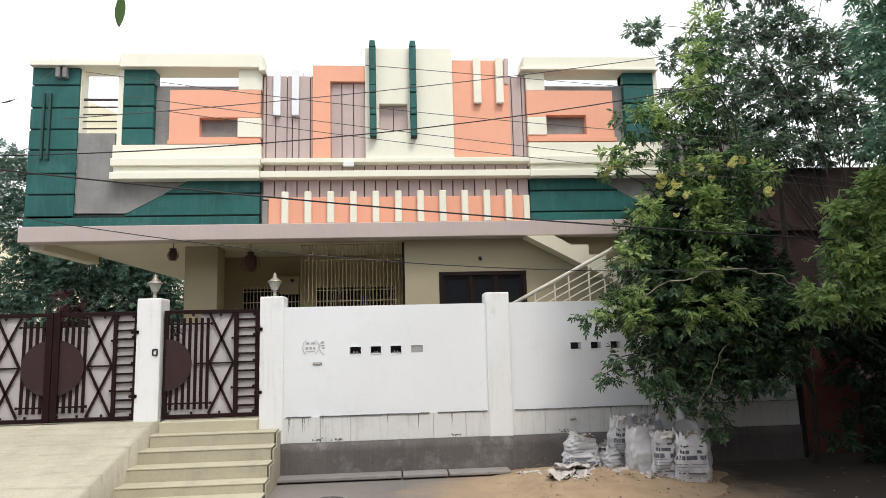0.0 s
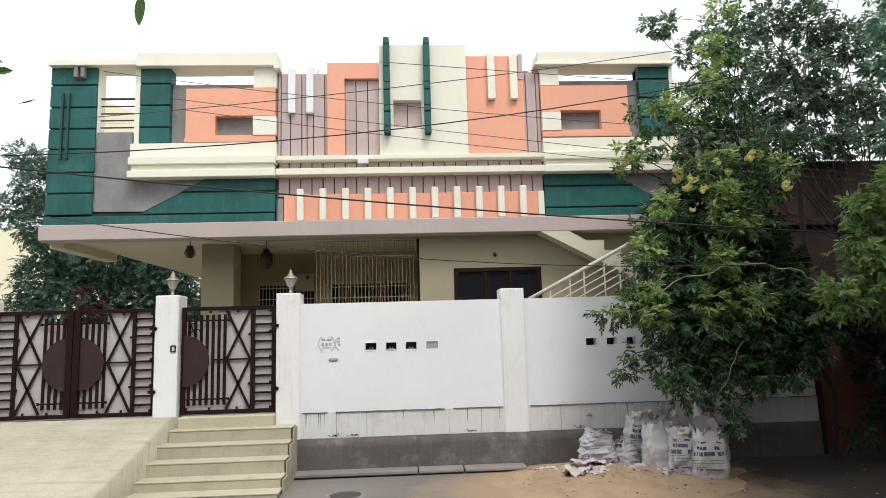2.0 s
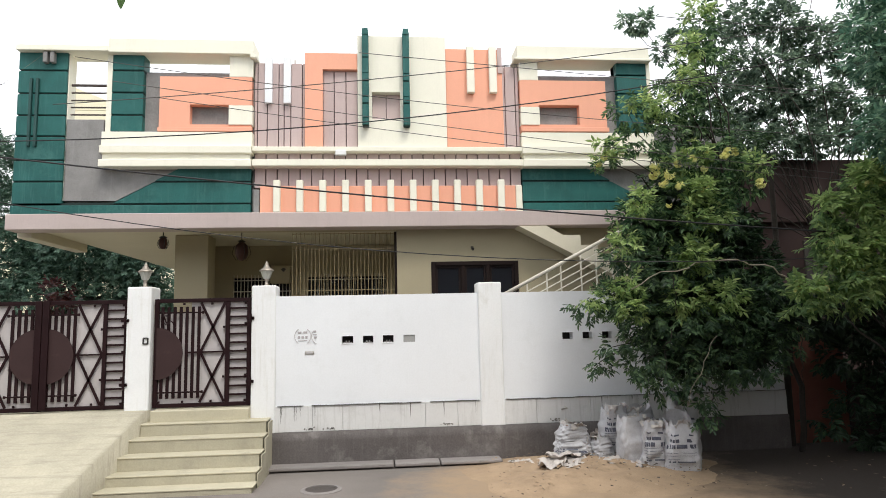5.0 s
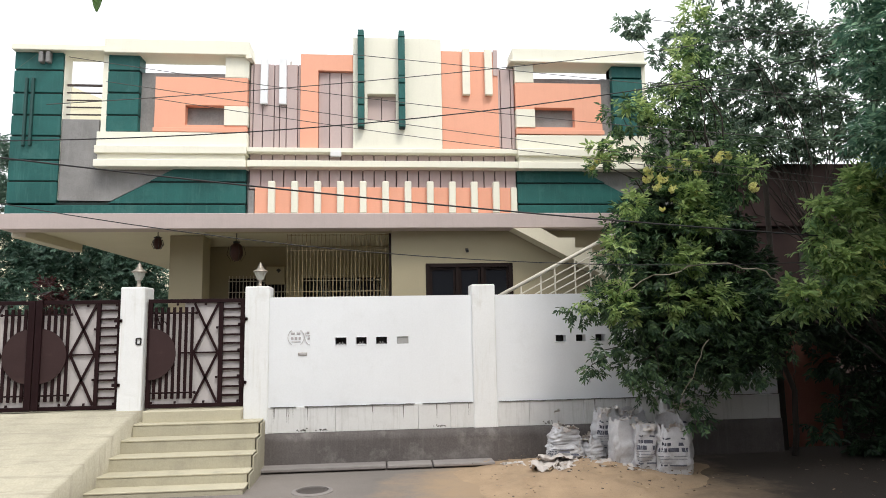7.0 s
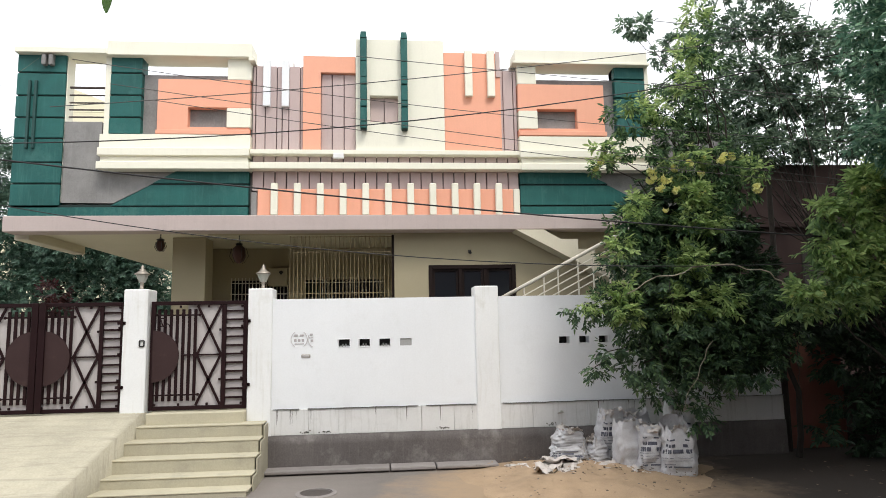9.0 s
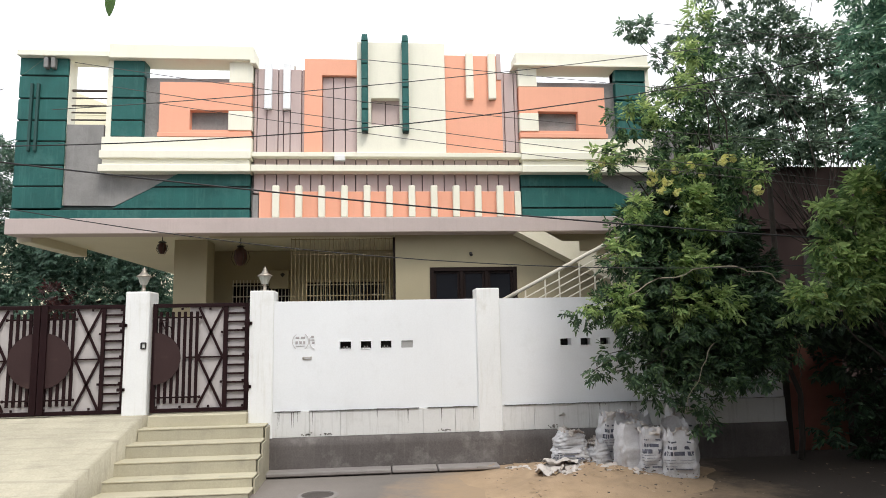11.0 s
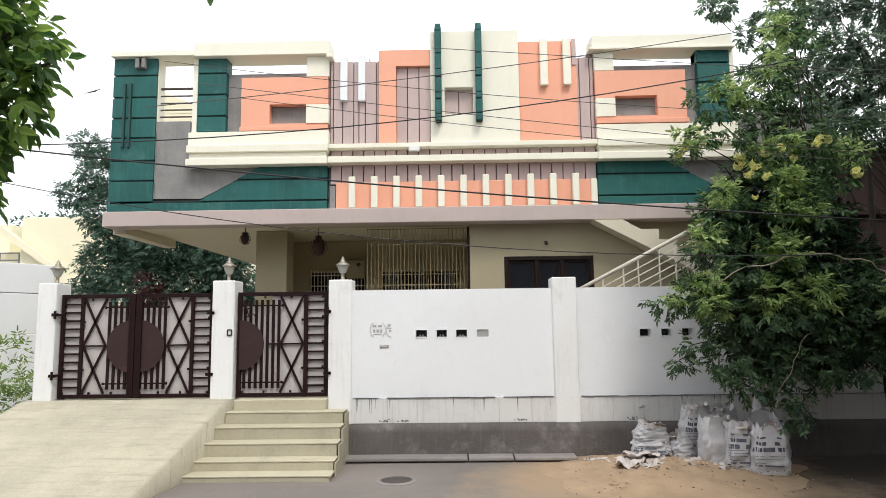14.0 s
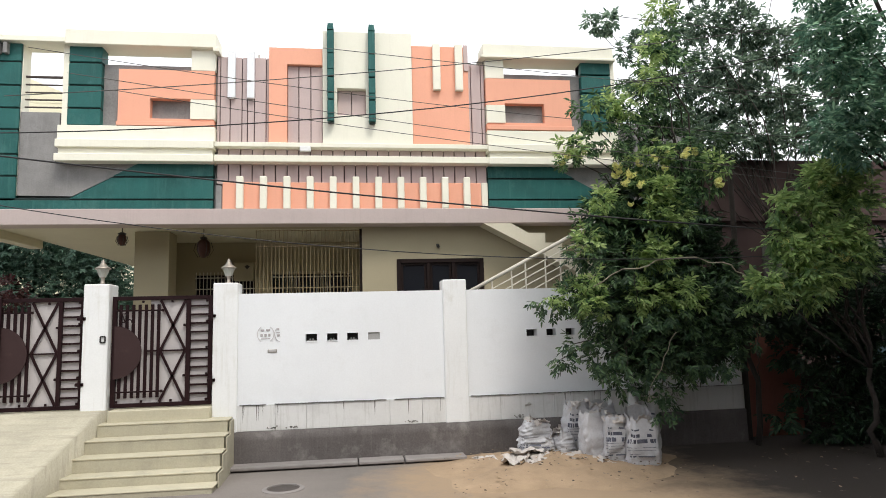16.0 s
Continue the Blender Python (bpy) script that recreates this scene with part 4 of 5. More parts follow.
# mauve boards, left
for a, b, z0, z1 in ((-2.655, -2.615, 4.62, 6.165), (-2.60, -2.455, 4.62, 6.165), (-2.44, -2.265, 4.62, 6.165), (-2.25, -2.175, 4.62, 6.165), (-2.16, -2.065, 4.62, 6.165), (-2.05, -1.875, 4.62, 6.165), (-1.86, -1.825, 4.62, 6.165)):
    box_part("mauve_board", mauve, house, a, b, 11.24, 11.29, z0, z1, 0.004)
for a in (-2.48, -2.17):
    box_part("white_slat", white_wall, house, a, a + 0.12, 11.16, 11.238, 5.44, 6.24, 0.006)
# salmon block with boards
bm = bmesh.new()
wall(bm, -1.815, -0.935, 4.62, 6.33, 11.17, 11.288, [(-1.52, -0.935, 4.62, 6.045)])
part("salmon_block", bm, orange, house)
for a, b in ((-1.515, -1.34), (-1.325, -1.14), (-1.125, -0.94)):
    box_part("mauve_board", mauve, house, a, b, 11.25, 11.288, 4.62, 6.04, 0.004)
# cream tower with niche
bm = bmesh.new()
wall(bm, -0.93, 0.575, 4.665, 6.62, 11.11, 11.288, [(-0.69, -0.21, 5.155, 5.625)])
part("cream_tower", bm, cream, house)
for a, b in ((-0.688, -0.457), (-0.445, -0.212)):
    box_part("mauve_board", mauve, house, a, b, 11.24, 11.288, 5.157, 5.623, 0.004)
JOINTS = (5.0, 5.12, 5.38, 5.49, 5.77, 5.90, 6.18, 6.59)
for x0, x1 in ((-0.85, -0.738), (-0.165, -0.053)):
    for a, b in zip(JOINTS, JOINTS[1:]):
        box_part("green_block", green, house, x0, x1, 10.97 if b - a > 0.2 else 10.955, 11.108, a + 0.006, b - 0.006, 0.010)
    bm = bmesh.new()
    prism(bm, [(x0 - 0.002, 6.596), (x1 + 0.002, 6.596), (x1 - 0.012, 6.70), (x0 + 0.012, 6.70)], 10.97, 11.14)
    part("green_block", bm, green, house)
    box_part("green_core", green_dark, house, x0 + 0.01, x1 - 0.01, 10.985, 11.108, 5.0, 6.6, 0)
# right salmon block
box_part("salmon_block", orange, house, 0.582, 1.568, 11.17, 11.288, 4.62, 6.44, 0.006)
for a in (0.94, 1.33):
    box_part("white_slat", cream, house, a, a + 0.13, 11.08, 11.168, 5.63, 6.45, 0.008)
box_part("mauve_board", mauve, house, 1.488, 1.566, 11.15, 11.168, 6.0, 6.47, 0.003)
for a, b in ((1.572, 1.612), (1.625, 1.79), (1.805, 1.858)):
    box_part("mauve_board", mauve, house, a, b, 11.24, 11.29, 4.62, 6.165, 0.004)
# frieze boards, lower boards and the small cream posts
for k in range(24):
    a = -2.645 + k * 0.1873
    box_part("frieze_board", mauve, house, a + 0.009, a + 0.178, 11.22, 11.288, 4.44, 4.60, 0.003)
    box_part("mauve_board", mauve, house, a + 0.009, a + 0.178, 11.22, 11.288, 4.0, 4.372, 0.003)
box_part("salmon_band", orange, house, -2.54, 1.73, 11.16, 11.288, 3.562, 4.015, 0.008)
box_part("end_block", cement, house, -2.645, -2.55, 11.16, 11.288, 3.562, 3.96, 0.01)
box_part("end_block", cream, house, 1.735, 1.845, 11.16, 11.288, 3.562, 4.02, 0.01)
for k in range(11):
    a = -2.315 + k * 0.373
    box_part("cream_slat", cream, house, a, a + 0.113, 11.07, 11.158, 3.562, 4.10, 0.012)
# rainwater spout ends and roof stubs
for x, z in ((-1.99, 6.17), (-2.64, 4.04)):
    bm = bmesh.new()
    tube(bm, [(x, 11.27, z - 0.02), (x, 11.27, z + 0.06)], 0.018, 0.018, 8)
    part("pipe_stub", bm, steel, house)

# ---- outside stair ----
stair = thing("outside_stair", (2.6, 10.8, 0.56), "concrete dog-leg outside stair with cream rails", "stair")
bm = bmesh.new()
for k in range(13):
    x, z = 0.95 + k * 0.29, 0.60 + k * 0.15
    cbox(bm, x, x + 0.29, 10.45, 10.98, z - 0.12, z + 0.15, 0.004)
part("lower_flight", bm, cement, stair)
bm = bmesh.new()
outline = [(1.73, 3.295), (2.66, 2.80), (3.70, 2.25), (4.05, 2.25), (4.05, 2.45), (3.65, 2.45)]
xs, z = 3.65, 2.45
while z < 3.12:
    outline += [(xs, z + 0.17), (xs - 0.29, z + 0.17)]
    xs, z = xs - 0.29, z + 0.17
outline += [(2.2, 3.295)]
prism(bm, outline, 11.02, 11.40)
# the lighter cream also brightens this flight beneath the slab
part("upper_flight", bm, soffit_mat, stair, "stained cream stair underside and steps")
box_part("landing", cement, stair, 3.70, 4.6, 10.45, 11.40, 2.10, 2.26, 0.008)
bm = bmesh.new()
tube(bm, [(1.10, 10.5, 2.0), (3.05, 10.5, 3.0), (3.9, 10.5, 3.43)], 0.030, 0.030, 10)
part("handrail", bm, rail_mat, stair, "cream tubular handrail", True)
for k in range(4):
    bm = bmesh.new()
    z = -0.15 - 0.12 * k
    tube(bm, [(1.3, 10.5, 2.10 + z), (3.9, 10.5, 3.43 + z)], 0.011, 0.011, 6)
    part("mid_rail", bm, rail_mat, stair)
for x in (1.72, 2.04, 2.27, 2.60, 2.85, 3.12, 3.45):
    bm = bmesh.new()
    z = 2.0 + (x - 1.10) * 0.511
    tube(bm, [(x, 10.5, z - 0.75), (x, 10.5, z)], 0.013, 0.013, 6)
    part("baluster", bm, rail_mat, stair)


# ---- neighbours ----
# walls added out of view, behind and far right, to cut low sky light
opposite = thing("unseen_sky_blocker", (0, -8.0, GROUND), "unseen plain brown walls added across the lane", "house")
box_part("wall", brown_wall, opposite, -26, 26, -9.5, -4.5, GROUND, 5.5, 0.03)
box_part("wall", brown_wall, opposite, 20.5, 26, -4.4, 30, GROUND, 5.0, 0.03)
side_wall = thing("neighbour_wall", (-8.1, 14.0, GROUND), "tall white neighbour boundary wall with course lines", "boundary wall", "", "structure")
bm = bmesh.new()
zs = (GROUND, 0.6, 1.55, 2.27, 2.8)
for a, b in zip(zs, zs[1:]):
    cbox(bm, -8.25, -8.0, 9.6, 12.3, a, b - 0.012, 0.006)
bmesh.ops.rotate(bm, verts=bm.verts, cent=(-8.0, 12.2, 0), matrix=Matrix.Rotation(radians(-28), 3, "Z"))
part("wall_courses", bm, white_wall, side_wall)
far = thing("far_house", (-27.5, 42.0, GROUND), "pale yellow far house with roof stair and railing", "house")
bm = bmesh.new()
for x0, x1, y0, y1, z1 in ((-36, -27.6, 40.5, 48, 6.4), (-27.4, -18.5, 40.0, 48, 8.6), (-33.5, -29.5, 42, 48, 8.5)):
    cbox(bm, x0, x1, y0, y1, GROUND, z1, 0.03)
part("wall", bm, far_cream, far)
box_part("roof_edge", far_cream, far, -36.3, -27.3, 40.0, 48.2, 5.3, 5.6, 0.02)
bm = bmesh.new()
prism(bm, [(-28.4, 8.0), (-24.9, 5.5), (-24.9, 5.1), (-28.4, 7.5)], 39.5, 39.9)
part("stair_parapet", bm, far_cream, far)
for z in (5.95, 6.4):
    bm = bmesh.new()
    tube(bm, [(-36, 40.2, z), (-27.6, 40.2, z)], 0.05, 0.05, 6)
    part("roof_rail", bm, cement, far)
for k in range(8):
    bm = bmesh.new()
    tube(bm, [(-36 + k * 1.2, 40.2, 5.6), (-36 + k * 1.2, 40.2, 6.4)], 0.05, 0.05, 6)
    part("roof_post", bm, cement, far)
for x in (-33.2, -30.6, -22.6):
    w = box_part("window", dark_room, far, x, x + 1.3, 39.96 if x > -27 else 40.46, 40.6, 2.6, 4.2, 0.02, "dark far window")
REARX0, REARX1, REARZ = -13.3, -10.9, 10.5
rear = thing("rear_house", (-8.0, 30.0, GROUND), "pale yellow neighbouring house behind the roof rails", "house")
box_part("wall", far_cream, rear, REARX0, REARX1, 26.5, 34, GROUND, REARZ, 0.03)
bm = bmesh.new()
prism(bm, [(REARX0, REARZ), (REARX1, REARZ), (REARX1, REARZ + 0.2), (REARX0 + 0.5, REARZ + 1.0), (REARX0, REARZ + 1.0)], 26.5, 26.8)
part("parapet", bm, far_cream, rear)
brown = thing("neighbour_house", (9.5, 14.0, GROUND), "maroon-brown neighbour house in deep shade", "house")
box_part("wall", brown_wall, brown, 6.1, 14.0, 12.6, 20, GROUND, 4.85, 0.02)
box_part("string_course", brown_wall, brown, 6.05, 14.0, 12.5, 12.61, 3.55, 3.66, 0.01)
box_part("side_block", cement, brown, 4.42, 6.09, 12.0, 20, GROUND, 5.35, 0.02, "bare grey cement block")
for x in (7.8, 10.4):
    box_part("window", dark_room, brown, x, x + 1.1, 12.57, 12.7, 2.0, 3.2, 0.01, "dark shuttered window")
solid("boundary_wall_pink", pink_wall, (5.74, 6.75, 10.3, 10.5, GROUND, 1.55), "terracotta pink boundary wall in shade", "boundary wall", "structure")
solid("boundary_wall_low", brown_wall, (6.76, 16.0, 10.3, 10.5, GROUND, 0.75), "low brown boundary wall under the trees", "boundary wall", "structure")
solid("sheet_panel", blue_sheet, (8.0, 10.6, 11.0, 11.04, 0.2, 1.1), "blue-grey corrugated sheet behind the bushes", "sheet panel")
bm = bmesh.new()
tube(bm, [(5.66, 10.12, GROUND), (5.67, 10.12, 4.3)], 0.05, 0.04, 10)
tagged(part("utility_pole", bm, bark), "thin dark service pole at the wall end", "pole")
pipe = thing("wall_pipe", (2.1, 9.95, 0.43), "short steel tap pipe sticking out of the wall", "pipe")
bm = bmesh.new()
tube(bm, [(2.1, 10.0, 0.43), (2.1, 9.90, 0.43), (2.02, 9.88, 0.42)], 0.014, 0.014, 8)
part("pipe", bm, steel, pipe)


# ---- trees ----
def limb(p, q, sag, r0, r1, seed, mat_parent, mat, n=7, name="limb"):
    """A crooked tapering limb from p to q."""
    bm = bmesh.new()
    p, q = Vector(p), Vector(q)
    pts = []
    for i in range(n + 1):
        f = i / n
        w = Vector((noise.noise((f * 3, seed, 0)), noise.noise((f * 3, seed, 5)), noise.noise((f * 3, seed, 9)))) * 0.16 * math.sin(math.pi * f) * (q - p).length
        pts.append(p.lerp(q, f) + w + Vector((0, 0, sag * math.sin(math.pi * f))))
    tube(bm, pts, r0, r1, 7)
    return part(name, bm, mat, mat_parent, "", True)


def tree(name, base, label, clumps, fork, leaf, rng, per, size, pairs, narrow=0.3, droop=0.3, stalk=0.035, thick=0.09):
    t = thing(name, base, label, "tree")
    limb(base, fork, 0.0, thick, thick * 0.7, base[0], t, bark, 6, "trunk")
    for k, (x, y, z, r) in enumerate(clumps):
        limb(fork, (x, y, z), 0.12, thick * 0.4, 0.006, k * 1.7 + base[0], t, bark)
    v, f = leaves(clumps, per, size, pairs, rng, droop, narrow, stalk)
    tagged(raw_mesh("crown", v, f, leaf, t), "", "", "", "stuff")
    return t


rng = np.random.default_rng(11)
SPRAYS = [(3.91, 8.7, 5.79, 0.25), (3.79, 8.7, 5.25, 0.29), (3.55, 8.7, 4.72, 0.30), (2.81, 8.7, 4.46, 0.25), (3.01, 8.7, 4.07, 0.27), (2.56, 8.7, 3.92, 0.19),
          (2.35, 8.7, 3.77, 0.11), (3.24, 8.7, 3.64, 0.22), (3.61, 8.7, 3.76, 0.27), (4.02, 8.7, 3.84, 0.30), (4.39, 8.7, 3.56, 0.27), (3.86, 8.7, 3.29, 0.32),
          (3.38, 8.7, 3.29, 0.29), (2.85, 8.7, 3.02, 0.32), (3.29, 8.7, 4.35, 0.25)]
SKIRT = [(3.43, 8.7, 2.86, 0.35), (4.00, 8.7, 2.94, 0.32), (2.63, 8.7, 2.52, 0.26), (3.17, 8.7, 2.37, 0.42), (3.76, 8.7, 2.36, 0.40), (2.46, 8.7, 2.00, 0.27),
         (2.10, 8.7, 1.86, 0.16), (2.78, 8.7, 1.70, 0.35), (3.36, 8.7, 1.69, 0.43), (4.06, 8.7, 1.75, 0.48), (4.54, 8.7, 2.12, 0.33), (4.61, 8.7, 1.48, 0.36),
         (2.22, 8.7, 1.14, 0.12), (2.40, 8.7, 1.33, 0.14), (2.86, 8.7, 1.17, 0.30), (3.40, 8.7, 1.10, 0.33), (3.95, 8.7, 1.14, 0.36), (4.46, 8.7, 1.07, 0.26),
         (3.54, 8.7, 0.69, 0.19), (3.57, 8.7, 0.45, 0.13), (3.00, 8.7, 0.85, 0.19)]
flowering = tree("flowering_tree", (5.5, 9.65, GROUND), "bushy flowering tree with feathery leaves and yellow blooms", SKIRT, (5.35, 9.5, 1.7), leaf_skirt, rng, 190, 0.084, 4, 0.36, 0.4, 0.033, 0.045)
for k, (x, y, z, r) in enumerate(SPRAYS):
    limb((4.5, 9.1, 2.6), (x, y, z), 0.15, 0.02, 0.004, 40 + k, flowering, bark)
v, f = leaves(SPRAYS[:8], 120, 0.084, 4, rng, 0.45, 0.36, 0.034)
tagged(raw_mesh("feathery_sprays", v, f, leaf_yellowgreen, flowering), "", "", "", "stuff")
v, f = leaves(SPRAYS[8:], 140, 0.084, 4, rng, 0.45, 0.36, 0.034)
tagged(raw_mesh("upper_crown", v, f, leaf_yellowgreen, flowering), "", "", "", "stuff")
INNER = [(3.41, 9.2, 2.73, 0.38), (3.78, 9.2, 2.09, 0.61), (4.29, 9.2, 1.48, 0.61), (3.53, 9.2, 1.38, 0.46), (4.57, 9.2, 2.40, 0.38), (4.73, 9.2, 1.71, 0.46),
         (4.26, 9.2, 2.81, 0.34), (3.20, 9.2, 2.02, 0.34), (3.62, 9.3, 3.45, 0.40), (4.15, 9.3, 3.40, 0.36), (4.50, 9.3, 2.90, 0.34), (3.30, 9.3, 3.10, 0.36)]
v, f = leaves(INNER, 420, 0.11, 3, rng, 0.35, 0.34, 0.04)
tagged(raw_mesh("inner_crown", v, f, leaf_shade, flowering), "inner leaves coloured as shaded", "", "", "stuff")

BEHIND = [(4.09, 9.6, 5.23, 0.25), (4.35, 9.6, 4.72, 0.30), (3.86, 9.6, 4.44, 0.27), (4.57, 9.6, 5.51, 0.25), (4.41, 9.6, 4.30, 0.30), (4.71, 9.6, 3.97, 0.30), (3.63, 9.6, 5.04, 0.18), (5.03, 9.6, 4.26, 0.27)]
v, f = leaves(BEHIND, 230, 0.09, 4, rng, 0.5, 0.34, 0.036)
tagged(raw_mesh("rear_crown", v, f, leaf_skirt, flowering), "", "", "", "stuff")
for k, (x, y, z, r) in enumerate(BEHIND):
    limb((4.6, 9.4, 2.8), (x, y, z), 0.1, 0.018, 0.005, 60 + k, flowering, bark)


def lit_tips(clumps, share, per, size, name, owner):
    """Pale shoots at the outer top of some clumps, their lit look put into the colour."""
    tips = []
    for x, y, z, r in clumps:
        if rng.uniform() < share:
            a = rng.uniform(-1.3, 1.3)
            tips.append((x + 0.7 * r * math.sin(a), y - 0.6 * r, z + 0.55 * r * math.cos(a) + 0.02, 0.35 * r + 0.05))
    v, f = leaves(tips, per, 0.9 * size, 3, rng, 0.25, 0.36, 0.036)
    tagged(raw_mesh(name, v, f, leaf_lit_tip, owner), "pale tip leaves coloured as lit", "", "", "stuff")


lit_tips(SPRAYS, 0.75, 300, 0.10, "lit_tip_leaves", flowering)
lit_tips(SKIRT[:10], 0.9, 330, 0.10, "lit_tip_leaves", flowering)
BUSH = [(5.33, 8.0, 2.89, 0.22), (5.60, 8.0, 3.30, 0.20), (5.94, 8.0, 3.52, 0.28), (5.55, 8.0, 2.46, 0.30), (5.11, 8.0, 2.25, 0.25), (5.88, 8.0, 2.35, 0.30),
        (4.91, 8.0, 2.57, 0.13), (4.67, 8.0, 1.93, 0.22), (5.26, 8.0, 1.96, 0.26), (6.00, 8.0, 3.00, 0.29), (5.01, 8.0, 3.00, 0.13)]
bush = tree("flowering_bush", (6.5, 8.5, GROUND), "second flowering bush, feathery leaves coloured as sunlit", BUSH, (6.4, 8.4, 0.9), leaf_bright, rng, 250, 0.100, 4, 0.36, 0.3, 0.036, 0.045)
lit_tips(BUSH + BUSH, 0.9, 330, 0.12, "lit_tip_leaves", bush)
TALL = [(6.08, 12.6, 7.38, 0.49), (6.91, 12.6, 7.77, 0.55), (7.85, 12.6, 7.74, 0.63), (6.84, 12.6, 6.85, 0.55), (7.58, 12.6, 6.75, 0.61), (8.44, 12.6, 7.26, 0.57),
        (8.16, 12.6, 6.27, 0.63), (6.90, 12.6, 6.07, 0.55), (6.18, 12.6, 6.23, 0.47), (8.90, 12.6, 6.10, 0.47), (7.23, 12.6, 5.48, 0.51), (8.09, 12.6, 5.43, 0.51),
        (6.37, 12.6, 5.46, 0.47), (9.17, 12.6, 6.97, 0.47), (4.73, 12.6, 7.70, 0.30), (5.09, 12.6, 7.05, 0.21), (4.41, 12.6, 7.75, 0.17), (5.53, 12.6, 7.36, 0.36),
        (6.49, 12.6, 8.81, 0.63), (7.56, 12.6, 8.86, 0.74), (8.74, 12.6, 9.16, 0.63), (8.61, 12.6, 5.67, 0.38)]
LOW = [(6.0, 12.3, 5.35, 0.35), (6.6, 12.3, 5.15, 0.40), (7.3, 12.4, 5.10, 0.42), (8.0, 12.3, 5.05, 0.42), (8.8, 12.3, 5.2, 0.42), (9.4, 12.4, 5.6, 0.5), (7.6, 12.5, 6.1, 0.4), (9.3, 12.5, 7.7, 0.5), (9.9, 12.5, 6.6, 0.6)]
tree("shade_tree", (9.2, 12.0, GROUND), "tall dark shade tree behind the bushes", [(x, y, z, 0.8 * r) for x, y, z, r in TALL + LOW], (8.0, 12.2, 2.8), leaf_haze, rng, 200, 0.10, 3, 0.46, 0.3, 0.036, 0.034)
COLUMN = [(5.62, 7.4, 5.18, 0.34), (5.38, 7.4, 4.67, 0.26), (5.65, 7.4, 4.28, 0.36), (5.37, 7.4, 3.86, 0.26), (5.28, 7.4, 5.10, 0.16), (5.63, 7.4, 3.68, 0.24),
          (5.62, 7.4, 5.88, 0.43), (6.00, 7.4, 4.86, 0.43), (5.97, 7.4, 3.93, 0.43)]
column = tree("lane_edge_tree", (7.4, 7.9, GROUND), "dense blue-green tree at the lane's edge", COLUMN, (7.2, 7.8, 3.0), leaf_blue, rng, 200, 0.095, 4, 0.38, 0.3, 0.042, 0.09)
# clumps added overhead, outside the view, to shade the ground below
CROWN = [(6.4, 8.4, 7.5, 1.0), (7.8, 8.6, 7.6, 1.1), (8.2, 7.3, 7.2, 1.1), (5.0, 5.2, 5.9, 0.9), (8.0, 5.4, 6.4, 1.1), (8.9, 5.8, 6.2, 1.2),
         (5.4, 3.8, 5.3, 0.9), (6.6, 4.0, 5.6, 1.0), (7.8, 4.2, 5.6, 1.1), (7.2, 2.4, 4.8, 1.1), (8.4, 2.8, 4.6, 1.2), (8.8, 8.4, 5.4, 1.0), (8.0, 7.4, 3.6, 0.9)]
v, f = leaves(CROWN, 115, 0.17, 3, rng, 0.3, 0.45, 0.06)
tagged(raw_mesh("added_shading_crown", v, f, leaf_dark, column), "", "", "", "stuff")
for k, (x, y, z, r) in enumerate(CROWN):
    limb((7.2, 7.8, 3.0), (x, y, z), 0.2, 0.05, 0.012, 70 + k, column, bark)
# low bush under the trees; its darkness is put into the leaf colour
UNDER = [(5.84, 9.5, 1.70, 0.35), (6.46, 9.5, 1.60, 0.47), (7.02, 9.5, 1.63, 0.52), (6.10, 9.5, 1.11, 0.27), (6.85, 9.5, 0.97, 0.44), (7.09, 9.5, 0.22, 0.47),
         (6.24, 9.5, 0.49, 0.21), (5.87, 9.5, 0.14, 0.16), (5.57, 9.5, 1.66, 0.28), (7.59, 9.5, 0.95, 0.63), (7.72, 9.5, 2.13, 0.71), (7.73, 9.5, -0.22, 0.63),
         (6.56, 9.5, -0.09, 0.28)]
tree("shade_bush", (7.2, 9.7, GROUND), "dense bush at the lane's edge, coloured as shaded", UNDER, (7.1, 9.6, 0.9), leaf_shade, rng, 170, 0.12, 3, 0.40, 0.3, 0.05, 0.06)
# tree added beyond the right edge of view to block sun and sky
OVER = [(9.6, 5.6, 7.4, 1.3), (10.4, 6.4, 6.8, 1.4), (9.4, 4.6, 6.8, 1.4), (11.2, 5.0, 5.6, 1.5), (11.6, 7.0, 4.2, 1.4), (7.6, 3.2, 1.0, 1.3), (7.8, 3.0, 3.2, 1.4), (8.2, 3.4, 5.2, 1.4), (9.4, 5.2, 1.2, 1.4), (9.6, 5.2, 3.2, 1.5), (10.6, 6.6, 1.6, 1.4), (7.2, 1.2, 2.0, 1.4), (7.0, 1.0, 4.2, 1.4)]
tree("unseen_shading_tree", (11.6, 5.8, GROUND), "large leafy tree added out of view to shade the lane", OVER, (11.0, 5.8, 3.6), leaf_dark, rng, 85, 0.15, 3, 0.42, 0.3, 0.06, 0.2)
BACK = [(-11.9, 20, 7.3, 0.45), (-11.0, 20, 7.05, 0.5), (-11.5, 20, 6.3, 0.65), (-12.3, 20, 5.75, 0.45), (-11.3, 20, 5.2, 0.8), (-10.4, 20, 4.4, 1.0), (-11.2, 20.3, 3.6, 1.0), (-9.4, 20, 4.3, 1.2),
        (-8.0, 20, 4.2, 1.1), (-10.0, 20, 3.0, 1.1), (-8.4, 20.3, 2.9, 1.2), (-7.6, 20, 3.6, 0.9), (-7.8, 20.4, 4.3, 0.9), (-10.2, 20.5, 5.6, 0.9), (-7.6, 20.4, 2.6, 0.9), (-12.0, 20.5, 2.4, 0.9)]
